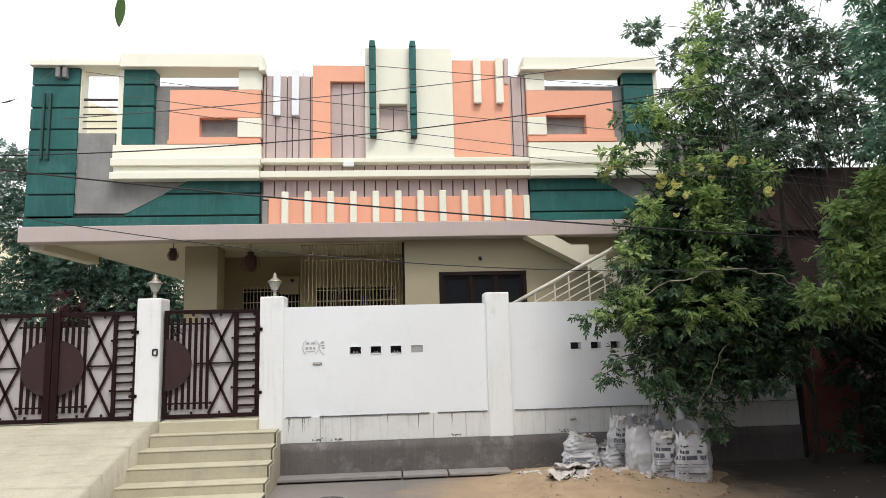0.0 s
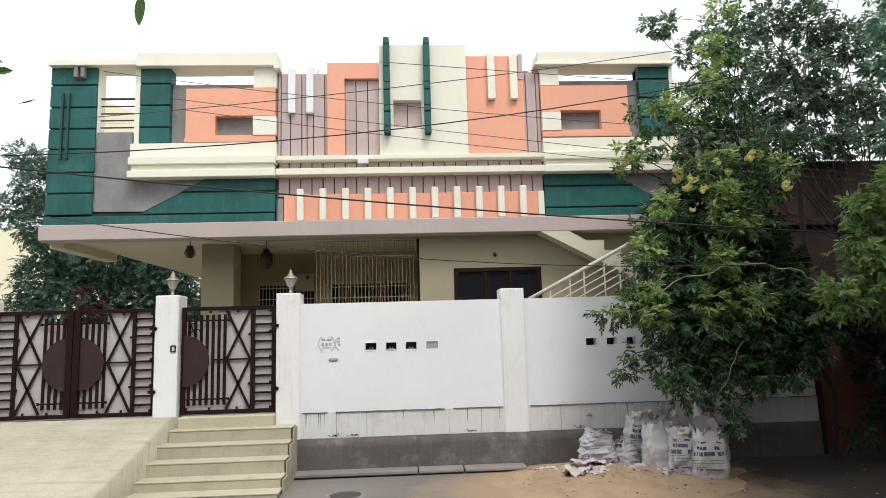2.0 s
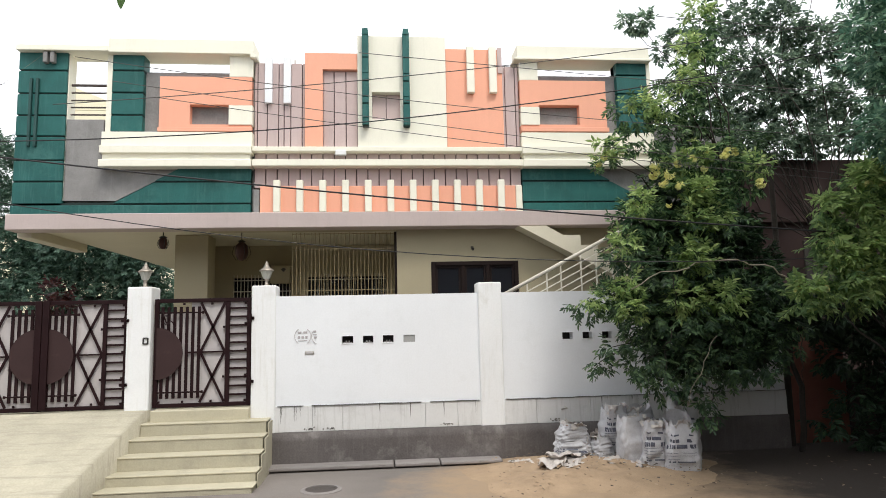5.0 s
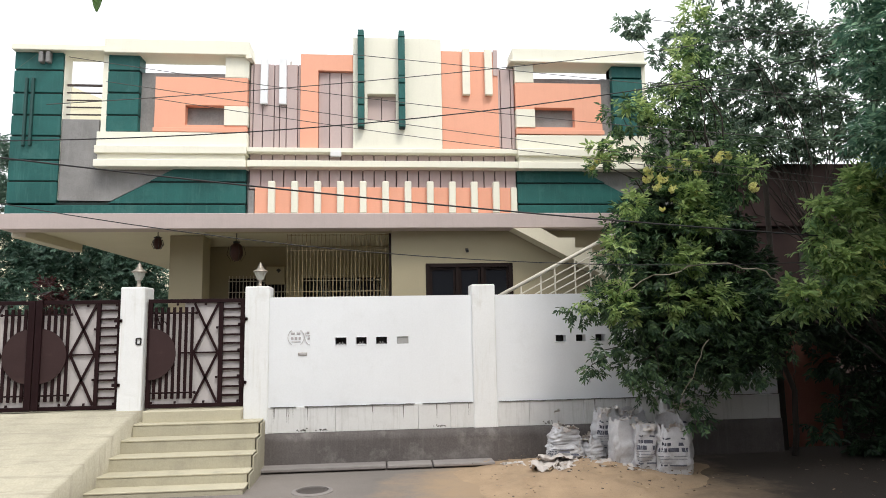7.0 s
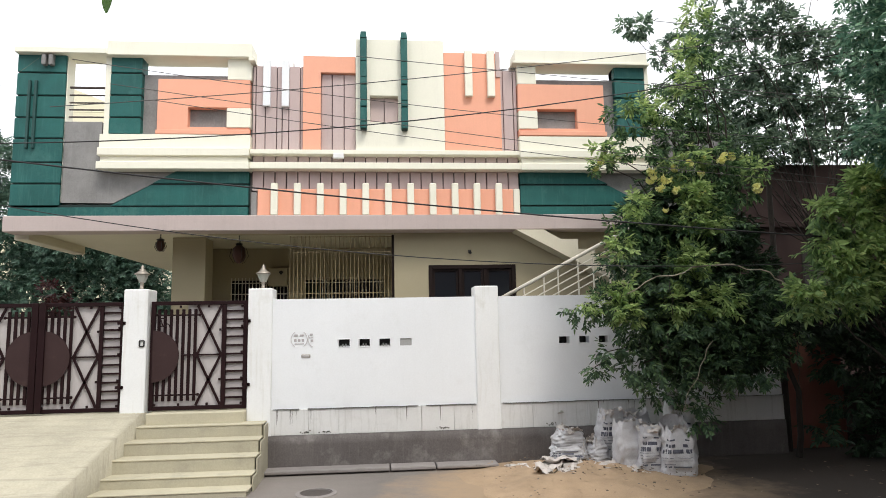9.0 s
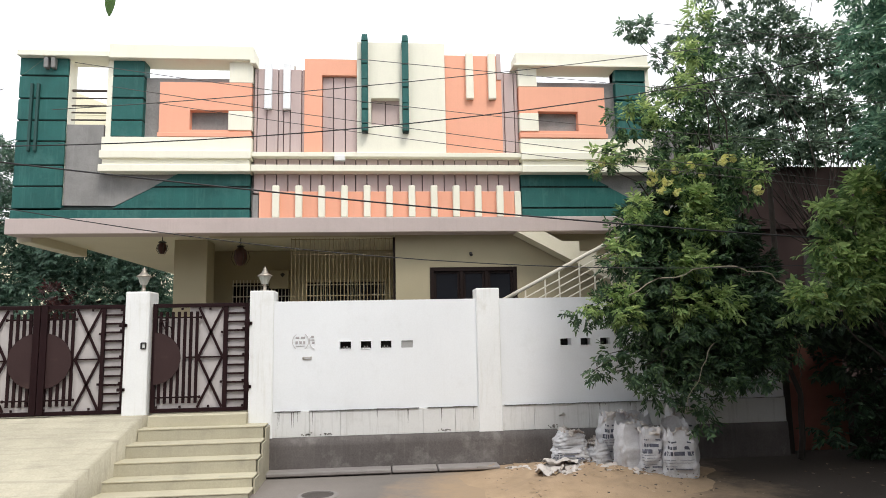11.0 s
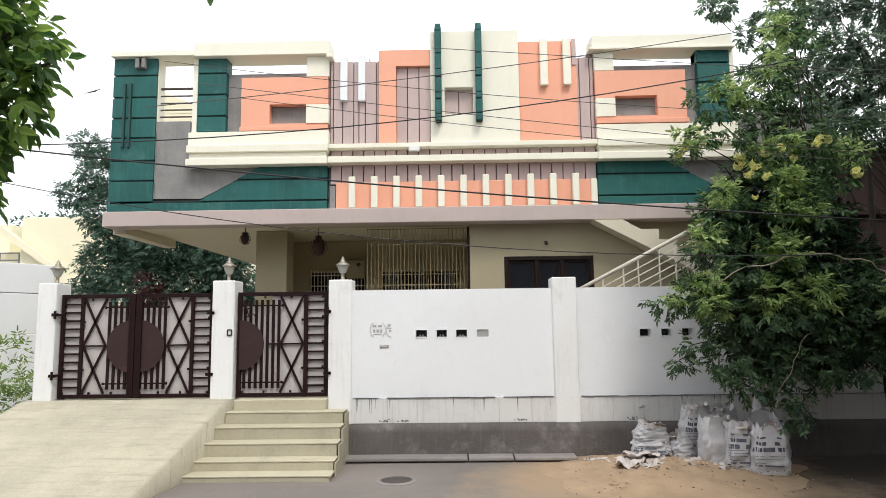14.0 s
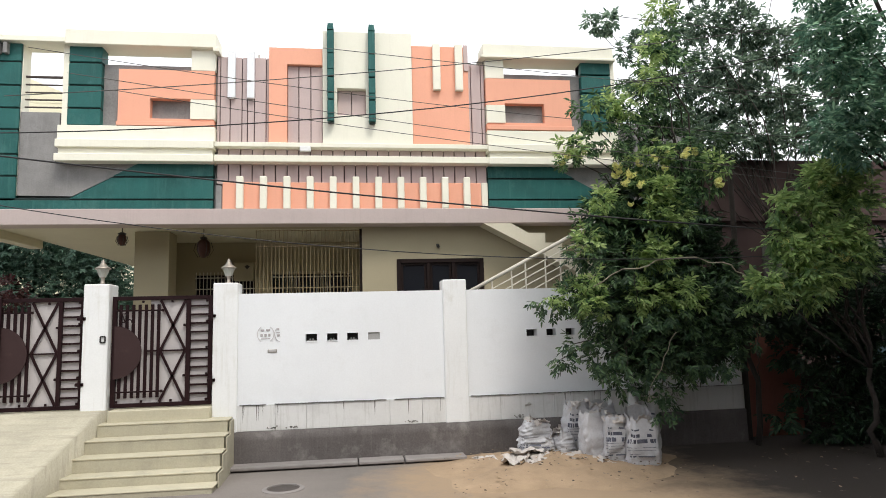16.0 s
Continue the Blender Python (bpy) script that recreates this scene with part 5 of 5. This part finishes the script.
tree("neem_tree", (-9.6, 20.6, GROUND), "dark green tree standing behind the house", BACK, (-9.6, 20.5, 2.2), leaf_far, rng, 170, 0.12, 3, 0.36, 0.3, 0.05, 0.12)
LANE_END = [(-5.6, 27, 2.2, 1.6), (-7.6, 27.5, 3.2, 1.6), (-9.8, 27, 2.4, 1.6), (-4.6, 27, 3.4, 1.4), (-6.4, 27.4, 4.0, 1.4)]
tree("yard_tree", (-7.0, 27.8, GROUND), "dark leafy tree beyond the side yard", LANE_END, (-7.0, 27.6, 1.8), leaf_far, rng, 70, 0.17, 3, 0.38, 0.3, 0.07, 0.14)
FARROW = [(-33, 50, 9.0, 1.6), (-30, 50, 9.3, 1.5), (-26, 50, 9.2, 1.5), (-22.5, 50, 9.0, 1.6), (-19.5, 50, 8.0, 1.8)]
tree("far_tree", (-26.5, 51, GROUND), "distant trees over the far house", FARROW, (-26.5, 50.5, 5.0), leaf_far, rng, 14, 0.45, 2, 0.45, 0.3, 0.2, 0.25)
RED = [(-6.55, 13.0, 2.45, 0.26), (-6.4, 13.0, 2.1, 0.30), (-6.6, 13.1, 1.8, 0.3)]
tree("red_shrub", (-6.5, 13.05, 0.56), "reddish-leaved shrub in the yard behind the gate", RED, (-6.5, 13.05, 1.2), leaf_red, rng, 150, 0.10, 2, 0.45, 0.1, 0.04, 0.03)
NEAR = [(-2.53, 3.0, 3.02, 0.16), (-2.41, 3.0, 2.86, 0.16), (-2.43, 3.05, 2.68, 0.15), (-2.39, 3.0, 2.52, 0.13), (-2.49, 2.95, 2.36, 0.12), (-2.24, 3.0, 2.72, 0.06), (-2.81, 3.1, 2.8, 0.3), (-2.86, 3.1, 2.4, 0.25), (-2.51, 3.0, 2.2, 0.09), (-3.11, 3.2, 3.2, 0.4)]
near_tree = tree("lane_tree", (-3.9, 3.3, GROUND), "leafy broad-leaved tree overhanging the lane", NEAR, (-3.5, 3.2, 2.2), leaf_near, rng, 620, 0.085, 1, 0.48, 0.6, 0.03, 0.08)
# a hanging twig with a few single leaves
limb((-3.250, 3.1, 3.075), (-1.26, 2.4, 2.775), 0.10, 0.012, 0.003, 4.0, near_tree, bark, 8, "twig")
LONE = [((-1.335, 2.40, 2.750), (0.03, 0.0, -1.0), 0.115), ((-1.350, 2.41, 2.775), (-0.8, 0.1, -0.35), 0.07), ((-1.285, 2.40, 2.775), (0.75, 0.0, -0.55), 0.075), ((-1.670, 2.42, 2.795), (0.1, 0.1, -1.0), 0.055), ((-1.500, 2.45, 2.835), (-0.2, 0.2, -0.8), 0.07)]
for root, way, s in LONE:
    root, way = Vector(root), Vector(way).normalized()
    wide = way.cross(Vector((0.25, 1, 0.1))).normalized()
    bm = bmesh.new()
    left, right, mid = [], [], []
    for i in range(7):
        f = i / 6
        w = s * 0.17 * math.sin(math.pi * min(1, f * 0.93 + 0.04)) ** 0.8
        bend = Vector((0, -0.12 * s * f * f, 0))
        mid.append(bm.verts.new(root + way * s * f + bend))
        left.append(bm.verts.new(root + way * s * f + bend + wide * w + Vector((0, -w * 0.3, 0))))
        right.append(bm.verts.new(root + way * s * f + bend - wide * w + Vector((0, -w * 0.3, 0))))
    for i in range(6):
        bm.faces.new((left[i], mid[i], mid[i + 1], left[i + 1]))
        bm.faces.new((mid[i], right[i], right[i + 1], mid[i + 1]))
    part("leaf", bm, leaf_near, near_tree, "", True)
# bare pale twigs hanging in front of the flowering tree
for k, (p, q, sag) in enumerate((((4.75, 8.3, 2.05), (3.94, 8.25, 2.40), 0.06), ((3.94, 8.25, 2.40), (2.55, 8.3, 2.05), 0.12), ((3.10, 8.3, 2.20), (3.12, 8.3, 1.75), 0.0), ((3.62, 8.3, 1.45), (3.18, 8.3, 0.60), 0.04), ((3.3, 8.3, 1.0), (3.62, 8.3, 0.9), 0.0), ((3.05, 8.3, 1.6), (2.9, 8.3, 0.95), 0.0), ((4.7, 8.3, 1.5), (4.72, 8.3, 0.75), 0.0))):
    limb(p, q, sag, 0.010 if k < 2 else 0.006, 0.006 if k < 2 else 0.003, 20 + k, flowering, pale_bark if k < 2 or k == 3 else bark, 10, "bare_twig")


def flower_mesh(rng):
    """A loose bunch of trumpet flowers."""
    verts, faces = [(0.0, 0.0, 0.0)], []
    for _ in range(9):
        d = rng.normal(size=3)
        d /= np.linalg.norm(d)
        c = d * 0.022
        a = np.cross(d, (0.3, 0.2, 0.9))
        a /= np.linalg.norm(a)
        b = np.cross(d, a)
        for k in range(5):
            t0, t1 = 2 * math.pi * k / 5, 2 * math.pi * (k + 0.95) / 5
            i = len(verts)
            for r, h, t in ((0.014, 0.02, t0), (0.036, 0.035, t0 + 0.12), (0.038, 0.036, t1 - 0.12), (0.014, 0.02, t1)):
                verts.append(c + d * h + (a * math.cos(t) + b * math.sin(t)) * r)
            faces += [(0, i, i + 3), (i, i + 1, i + 2, i + 3)]
    return verts, faces


for owner, clumps, count in ((flowering, SPRAYS[6:13], 20), (bush, BUSH, 10)):
    fv, ff = flower_mesh(rng)
    me = bpy.data.meshes.new("flower")
    me.from_pydata([tuple(p) for p in fv], [], ff)
    me.materials.append(petal)
    for k in range(count):
        x, y, z, r = clumps[int(rng.integers(len(clumps)))]
        a = rng.uniform(-1.2, 1.2)
        o = new("flower", me)
        o.parent = owner
        s = rng.uniform(0.65, 1.15)
        o.matrix_basis = pose(x + r * math.sin(a) * 0.9 - owner.location.x, y - r * 0.95 * math.cos(a) - owner.location.y, z + rng.uniform(-0.5, 0.6) * r - owner.location.z, *rng.uniform(-60, 60, 3)) @ Matrix.Diagonal((s, s, s, 1))

# ---- weeds ----
wv, wf = leaves([(-7.5, 10.5, 1.25, 0.3), (-7.3, 10.4, 0.95, 0.28), (-7.6, 10.4, 0.55, 0.4), (-7.4, 10.0, 0.15, 0.42), (-7.7, 9.4, 0.0, 0.4), (-7.35, 11.2, 0.7, 0.5), (-7.5, 9.0, -0.1, 0.3)], 90, 0.10, 2, rng, -0.3, 0.28, 0.04)
weeds = tagged(raw_mesh("weeds", wv, wf, leaf_weed), "tall pale green weeds beside the ramp", "weeds", "", "stuff")
gv, gf = [], []
for k in range(2600):
    x, y = rng.uniform(-7.98, -6.95), rng.uniform(7.6, 12.5)
    h, a, lean = rng.uniform(0.12, 0.42), rng.uniform(0, 6.28), rng.uniform(0.02, 0.16)
    i = len(gv)
    gv += [(x - 0.006, y, GROUND), (x + 0.006, y, GROUND), (x + lean * math.cos(a), y + lean * math.sin(a), GROUND + h)]
    gf.append((i, i + 1, i + 2))
tagged(raw_mesh("grass", gv, gf, leaf_weed), "rough green grass beside the ramp", "grass", "", "stuff")


# ---- sacks and litter ----
sack_mat = material("woven sack plastic", (0.50, 0.50, 0.52), 0.55, 0.22, (0.6, (0.24, 0.22, 0.20)), 120, 5.0, 0.6)
print_mat = material("worn blue-black print", (0.075, 0.08, 0.11), 0.7, 0.5, (0.45, (0.30, 0.30, 0.33)), 60, 14.0, 0.1)
fill_mat = material("brown rubble filling", (0.22, 0.14, 0.10), 0.95, 0.3, grain=40, blotch=8, bump=0.6)
scrap_mat = material("torn white plastic", (0.50, 0.46, 0.43), 0.6, 0.12, (0.4, (0.45, 0.38, 0.30)), 60, 6.0, 0.4)


def crumple(name, s, seed):
    """A crumpled, torn sheet of plastic."""
    verts, faces, n = [], [], 15
    for j in range(n):
        for i in range(n):
            u, w = (i / (n - 1) - 0.5), (j / (n - 1) - 0.5)
            edge = 1 + 0.6 * noise.noise((u * 4, w * 4, seed))
            verts.append((u * s * edge * 1.3 + s * 0.15 * noise.noise((w * 7, seed, 3)), w * s * edge * 0.8, s * 0.08 + s * 0.22 * noise.noise((u * 3 + seed, w * 5, 1)) + s * 0.10 * noise.noise((u * 6, w * 6, seed))))
    for j in range(n - 1):
        for i in range(n - 1):
            b = j * n + i
            faces.append((b, b + 1, b + n + 1, b + n))
    me = bpy.data.meshes.new(name)
    me.from_pydata(verts, [], faces)
    me.materials.append(scrap_mat)
    me.shade_smooth()
    return me


def sack(x, y, z, w, d, h, lean, turn, seed, label, ragged=0.12, slump=0.0, printed=True, back=0.0):
    """A filled sack: full sides, pinched foot, creases and a torn open mouth."""
    t = thing("cement_sack", (x, y, z), label, "sack", "sacks by the wall")
    n, rows, verts, faces = 44, 26, [], []

    def skin(a, f, out=0.0):
        full = (0.86 + 0.14 * math.sin(math.pi * min(1, f * 1.1) ** 0.8)) * (1 - slump * f * f) * (1 - 0.10 * max(0.0, f - 0.82) / 0.18)
        ca, sa = math.cos(a), math.sin(a)
        px = w / 2 * full * math.copysign(abs(ca) ** 0.42, ca)
        py = d / 2 * full * math.copysign(abs(sa) ** 0.75, sa)
        fold = 0.030 * (0.5 - abs(noise.noise((ca * 4 + seed * 2, sa * 4, f * 5 + seed)))) + 0.018 * (0.4 - abs(noise.noise((ca * 9 + seed, sa * 9 + f * 3, f * 13))))
        crease = fold + 0.030 * noise.noise((px * 6 + seed, py * 6, f * 3)) + 0.026 * noise.noise((ca * 3 + seed, sa * 3, f * 9)) + 0.016 * noise.noise((ca * 9 + seed, sa * 9, f * 7))
        top = ragged * (noise.noise((ca * 2.3, sa * 2.3, seed)) + 0.3 * noise.noise((ca * 4, sa * 4, seed))) * f ** 6 + back * max(0.0, sa + 0.2) * f ** 5
        k = 1 + (crease + out) / (w / 2) + 0.12 * f ** 8 * noise.noise((ca * 5, sa * 5, seed + 4))
        corner = 0.06 * abs(ca) ** 5 * (1 - f) ** 6
        return (px * k + math.copysign(corner, ca) + lean * f * h, py * k - (out if sa < 0 else 0), f * h + top - 0.3 * corner)
    for j in range(rows + 1):
        for i in range(n):
            verts.append(skin(2 * math.pi * i / n, j / rows))
    for j in range(rows):
        for i in range(n):
            b, c = j * n + i, j * n + (i + 1) % n
            faces.append((b, c, c + n, b + n))
    faces.append(tuple(range(n)))
    if printed:
        for f0, f1, spans in ((0.64, 0.705, ((232, 240), (243, 252), (255, 262), (266, 276))), (0.52, 0.60, ((218, 226), (229, 237), (240, 249), (252, 258), (261, 270), (274, 283), (286, 296))), (0.485, 0.493, ((218, 300),)), (0.43, 0.439, ((220, 250), (255, 298))), (0.375, 0.382, ((220, 290),)), (0.30, 0.31, ((224, 270),)), (0.24, 0.27, ((226, 240), (246, 258), (264, 284))), (0.77, 0.80, ((236, 246), (250, 262), (270, 284)))):
            if noise.noise((seed * 3.7, f0 * 9, 2)) < -0.3:
                continue
            shift = 18 * noise.noise((seed, f0 * 2, 6))
            for a0, a1 in spans:
                a0, a1 = a0 + shift, a1 + shift - 5 * abs(noise.noise((seed, a1, 3)))
                pv, pf, m = [], [], 7
                for q in range(3):
                    for p in range(m):
                        pv.append(skin(radians(a0 + (a1 - a0) * p / (m - 1)), f0 + (f1 - f0) * q / 2, 0.004))
                for q in range(2):
                    for p in range(m - 1):
                        e = q * m + p
                        pf.append((e, e + 1, e + m + 1, e + m))
                me = bpy.data.meshes.new("print_bar")
                me.from_pydata(pv, [], pf)
                me.materials.append(print_mat)
                new("print_bar", me).parent = t
    # sunk, crumpled filling
    first = len(verts)
    for r in (0.88, 0.5, 0.02):
        for i in range(n):
            a = 2 * math.pi * i / n
            ca, sa = math.cos(a), math.sin(a)
            verts.append((w / 2 * r * ca * (1 - slump) + lean * h, d / 2 * r * sa * (1 - slump), h * 0.86 + 0.05 * noise.noise((ca * r * 5, sa * r * 5, seed + 8))))
    cap_v, cap_f = verts[first:], [(j * n + i, j * n + (i + 1) % n, (j + 1) * n + (i + 1) % n, (j + 1) * n + i) for j in range(2) for i in range(n)]
    del verts[first:]
    me = bpy.data.meshes.new("filling")
    me.from_pydata(cap_v, [], cap_f)
    me.materials.append(fill_mat)
    new("filling", me).parent = t
    me = bpy.data.meshes.new("body")
    me.from_pydata(verts, [], faces)
    me.materials.append(sack_mat)
    me.shade_smooth()
    o = new("body", me)
    o.parent = t
    r2 = np.random.default_rng(int(seed * 10))
    for k in range(4):
        a = r2.uniform(0, 6.28)
        me = crumple("torn_flap", r2.uniform(0.10, 0.2), seed + k * 3.3)
        o = new("torn_flap", me)
        o.parent = t
        o.matrix_basis = pose(w / 2 * math.cos(a) * 0.72 + lean * h, d / 2 * math.sin(a) * 0.72, h * 0.93, r2.uniform(-50, 50), r2.uniform(-50, 50), r2.uniform(0, 360))
    t.rotation_euler.z = radians(turn)
    return t


sack(2.74, 8.98, GROUND + 0.07, 0.40, 0.30, 0.62, -0.08, 8, 1.0, "upright dusty white cement sack, torn open", 0.08, 0.12, False)
sack(2.62, 9.35, GROUND + 0.12, 0.36, 0.28, 0.66, -0.02, 0, 2.0, "white printed sack standing behind the others", 0.12)
sack(2.92, 8.84, GROUND + 0.01, 0.29, 0.28, 0.64, 0.02, -5, 3.0, "narrow bluish-white sack standing upright", 0.08, 0.05)
sack(3.25, 8.74, GROUND, 0.42, 0.32, 0.62, 0.0, -6, 4.0, "large white cement sack with worn print", 0.10, back=0.12)
sack(3.40, 9.02, GROUND, 0.42, 0.26, 0.84, 0.05, -14, 5.0, "tall white sack with a ragged open top", 0.14, back=0.16)
sack(2.96, 9.38, GROUND + 0.06, 0.44, 0.30, 0.70, 0.0, 10, 6.0, "white sack leaning at the back of the group", 0.12)
sack(1.98, 9.25, GROUND + 0.10, 0.46, 0.34, 0.26, 0.02, -14, 7.0, "slumped white sack lying on the sand", 0.05, 0.0)
sack(2.00, 9.34, GROUND + 0.32, 0.42, 0.32, 0.24, 0.04, 6, 8.0, "crumpled folded sack on top of another", 0.05, 0.2, False)
sack(2.36, 9.25, GROUND + 0.14, 0.28, 0.24, 0.26, 0.05, 20, 9.0, "small torn sack half sunk in sand", 0.12, 0.3, False)


def scrap(x, y, z, s, seed):
    me = crumple("plastic_scrap", s, seed)
    o = new("plastic_scrap", me)
    o.matrix_basis = pose(x, y, z, 0, 0, seed * 77)
    return tagged(o, "crumpled torn white plastic scrap on the sand", "plastic scrap", "torn sack scraps")


for k, (x, y, z, s) in enumerate(((1.62, 9.05, 0.10, 0.26), (1.70, 8.86, 0.09, 0.24), (1.55, 8.95, 0.08, 0.18), (1.84, 9.0, 0.10, 0.22), (1.30, 9.45, 0.07, 0.16), (1.22, 9.5, 0.06, 0.12), (2.30, 9.05, 0.11, 0.24), (2.44, 8.95, 0.10, 0.26), (2.60, 8.85, 0.09, 0.24), (2.52, 9.05, 0.12, 0.2), (2.75, 8.78, 0.07, 0.22), (2.2, 9.2, 0.14, 0.18), (1.66, 8.70, 0.06, 0.16), (1.76, 9.12, 0.14, 0.24), (1.60, 8.92, 0.12, 0.36), (1.74, 8.80, 0.10, 0.34), (1.86, 8.92, 0.14, 0.34), (1.50, 9.10, 0.09, 0.28), (2.46, 8.90, 0.13, 0.36), (2.66, 8.76, 0.09, 0.34), (1.80, 9.05, 0.20, 0.30))):
    scrap(x, y, GROUND + z, s, k + 1.0)
# fallen leaves and chips strewn over the sand and soil
lv, lf = [], []
for k in range(470):
    x, y = (rng.uniform(0.6, 3.6), rng.uniform(7.6, 9.7)) if k < 300 else (rng.uniform(2.5, 9.0), rng.uniform(6.5, 9.5))
    f = math.hypot((x - 2.1) / 1.75, (y - 9.0) / 1.35)
    z = GROUND + 0.02 + 0.17 * max(0, 1 - f ** 1.4) + 0.03
    s, a = rng.uniform(0.010, 0.045), rng.uniform(0, 6.28)
    i = len(lv)
    lv += [(x, y, z), (x + s * math.cos(a), y + s * math.sin(a), z + 0.01), (x + 1.6 * s * math.cos(a + 0.5), y + 1.6 * s * math.sin(a + 0.5), z + 0.006), (x + s * math.cos(a + 1), y + s * math.sin(a + 1), z)]
    lf.append((i, i + 1, i + 2, i + 3))
tagged(raw_mesh("leaf_litter", lv, lf, dry_leaf), "dry fallen leaves and chips on sand and soil", "leaf litter", "", "stuff")


# ---- cables ----
def cable(points, r, mat, label, start=-14.0):
    """A cable across the lane through two places, carried on to both sides."""
    cu = bpy.data.curves.new("overhead_cable", "CURVE")
    cu.dimensions, cu.bevel_depth, cu.bevel_resolution = "3D", r, 1
    s = cu.splines.new("POLY")
    (x0, z0), (x1, z1) = points[0], points[-1]
    mid = points[len(points) // 2] if len(points) > 2 else None
    c = 0.0
    if mid:
        f = (mid[0] - x0) / (x1 - x0)
        c = (mid[1] - (z0 + (z1 - z0) * f)) / (f * (1 - f))
    xs = np.linspace(start, 12, 40)
    s.points.add(39)
    for p, x in zip(s.points, xs):
        f = (x - x0) / (x1 - x0)
        p.co = (x, 8.0, z0 + (z1 - z0) * f + c * f * (1 - f), 1)
    cu.materials.append(mat)
    return tagged(new("overhead_cable", cu), label, "cable", "overhead cables")


cable([(-4.51, 3.62), (-0.72, 3.20), (3.42, 2.83)], 0.01, cable_mat, "thick black sagging cable across the lane")
cable([(-4.60, 3.10), (-2.02, 2.70), (0.95, 2.43)], 0.006, cable_mat, "black sagging cable across the lane")
cable([(-4.52, 3.85), (-1.06, 4.06), (2.73, 4.57)], 0.007, cable_mat, "black cable rising across the lane")
cable([(-4.30, 4.28), (-1.06, 4.58), (2.68, 5.05)], 0.005, cable_grey, "thin grey wire across the lane", -4.29)
cable([(-4.02, 4.85), (-1.06, 4.46), (2.20, 4.14)], 0.004, cable_grey, "thin grey wire across the lane", -4.07)
cable([(-3.10, 4.49), (-1.06, 4.21), (1.69, 3.86)], 0.004, cable_grey, "thin grey wire across the lane", -3.64)
cable([(-3.10, 4.37), (-0.72, 4.03), (1.96, 3.70)], 0.004, cable_grey, "thin grey wire across the lane", -3.13)
cable([(-0.69, 4.95), (1.36, 4.78)], 0.004, cable_grey, "thin grey wire across the lane", -0.79)
cable([(3.19, 5.49), (5.12, 5.35)], 0.004, cable_grey, "thin grey wire among the leaves", 2.96)
cable([(3.10, 4.66), (5.04, 4.54)], 0.005, cable_grey, "thin grey wire among the leaves", 2.89)
bm = bmesh.new()
v = [bm.verts.new(p) for p in ((-5.06, 8.0, 4.46), (-4.95, 7.99, 4.49), (-4.82, 8.0, 4.53), (-4.92, 8.01, 4.485))]
bm.faces.new(v)
tube(bm, [(-4.85, 8.0, 4.52), (-4.4, 8.0, 4.9)], 0.0012, 0.0012, 4)
tagged(part("caught_leaf", bm, dry_leaf), "dry leaf caught on a thread under the wires", "leaf")
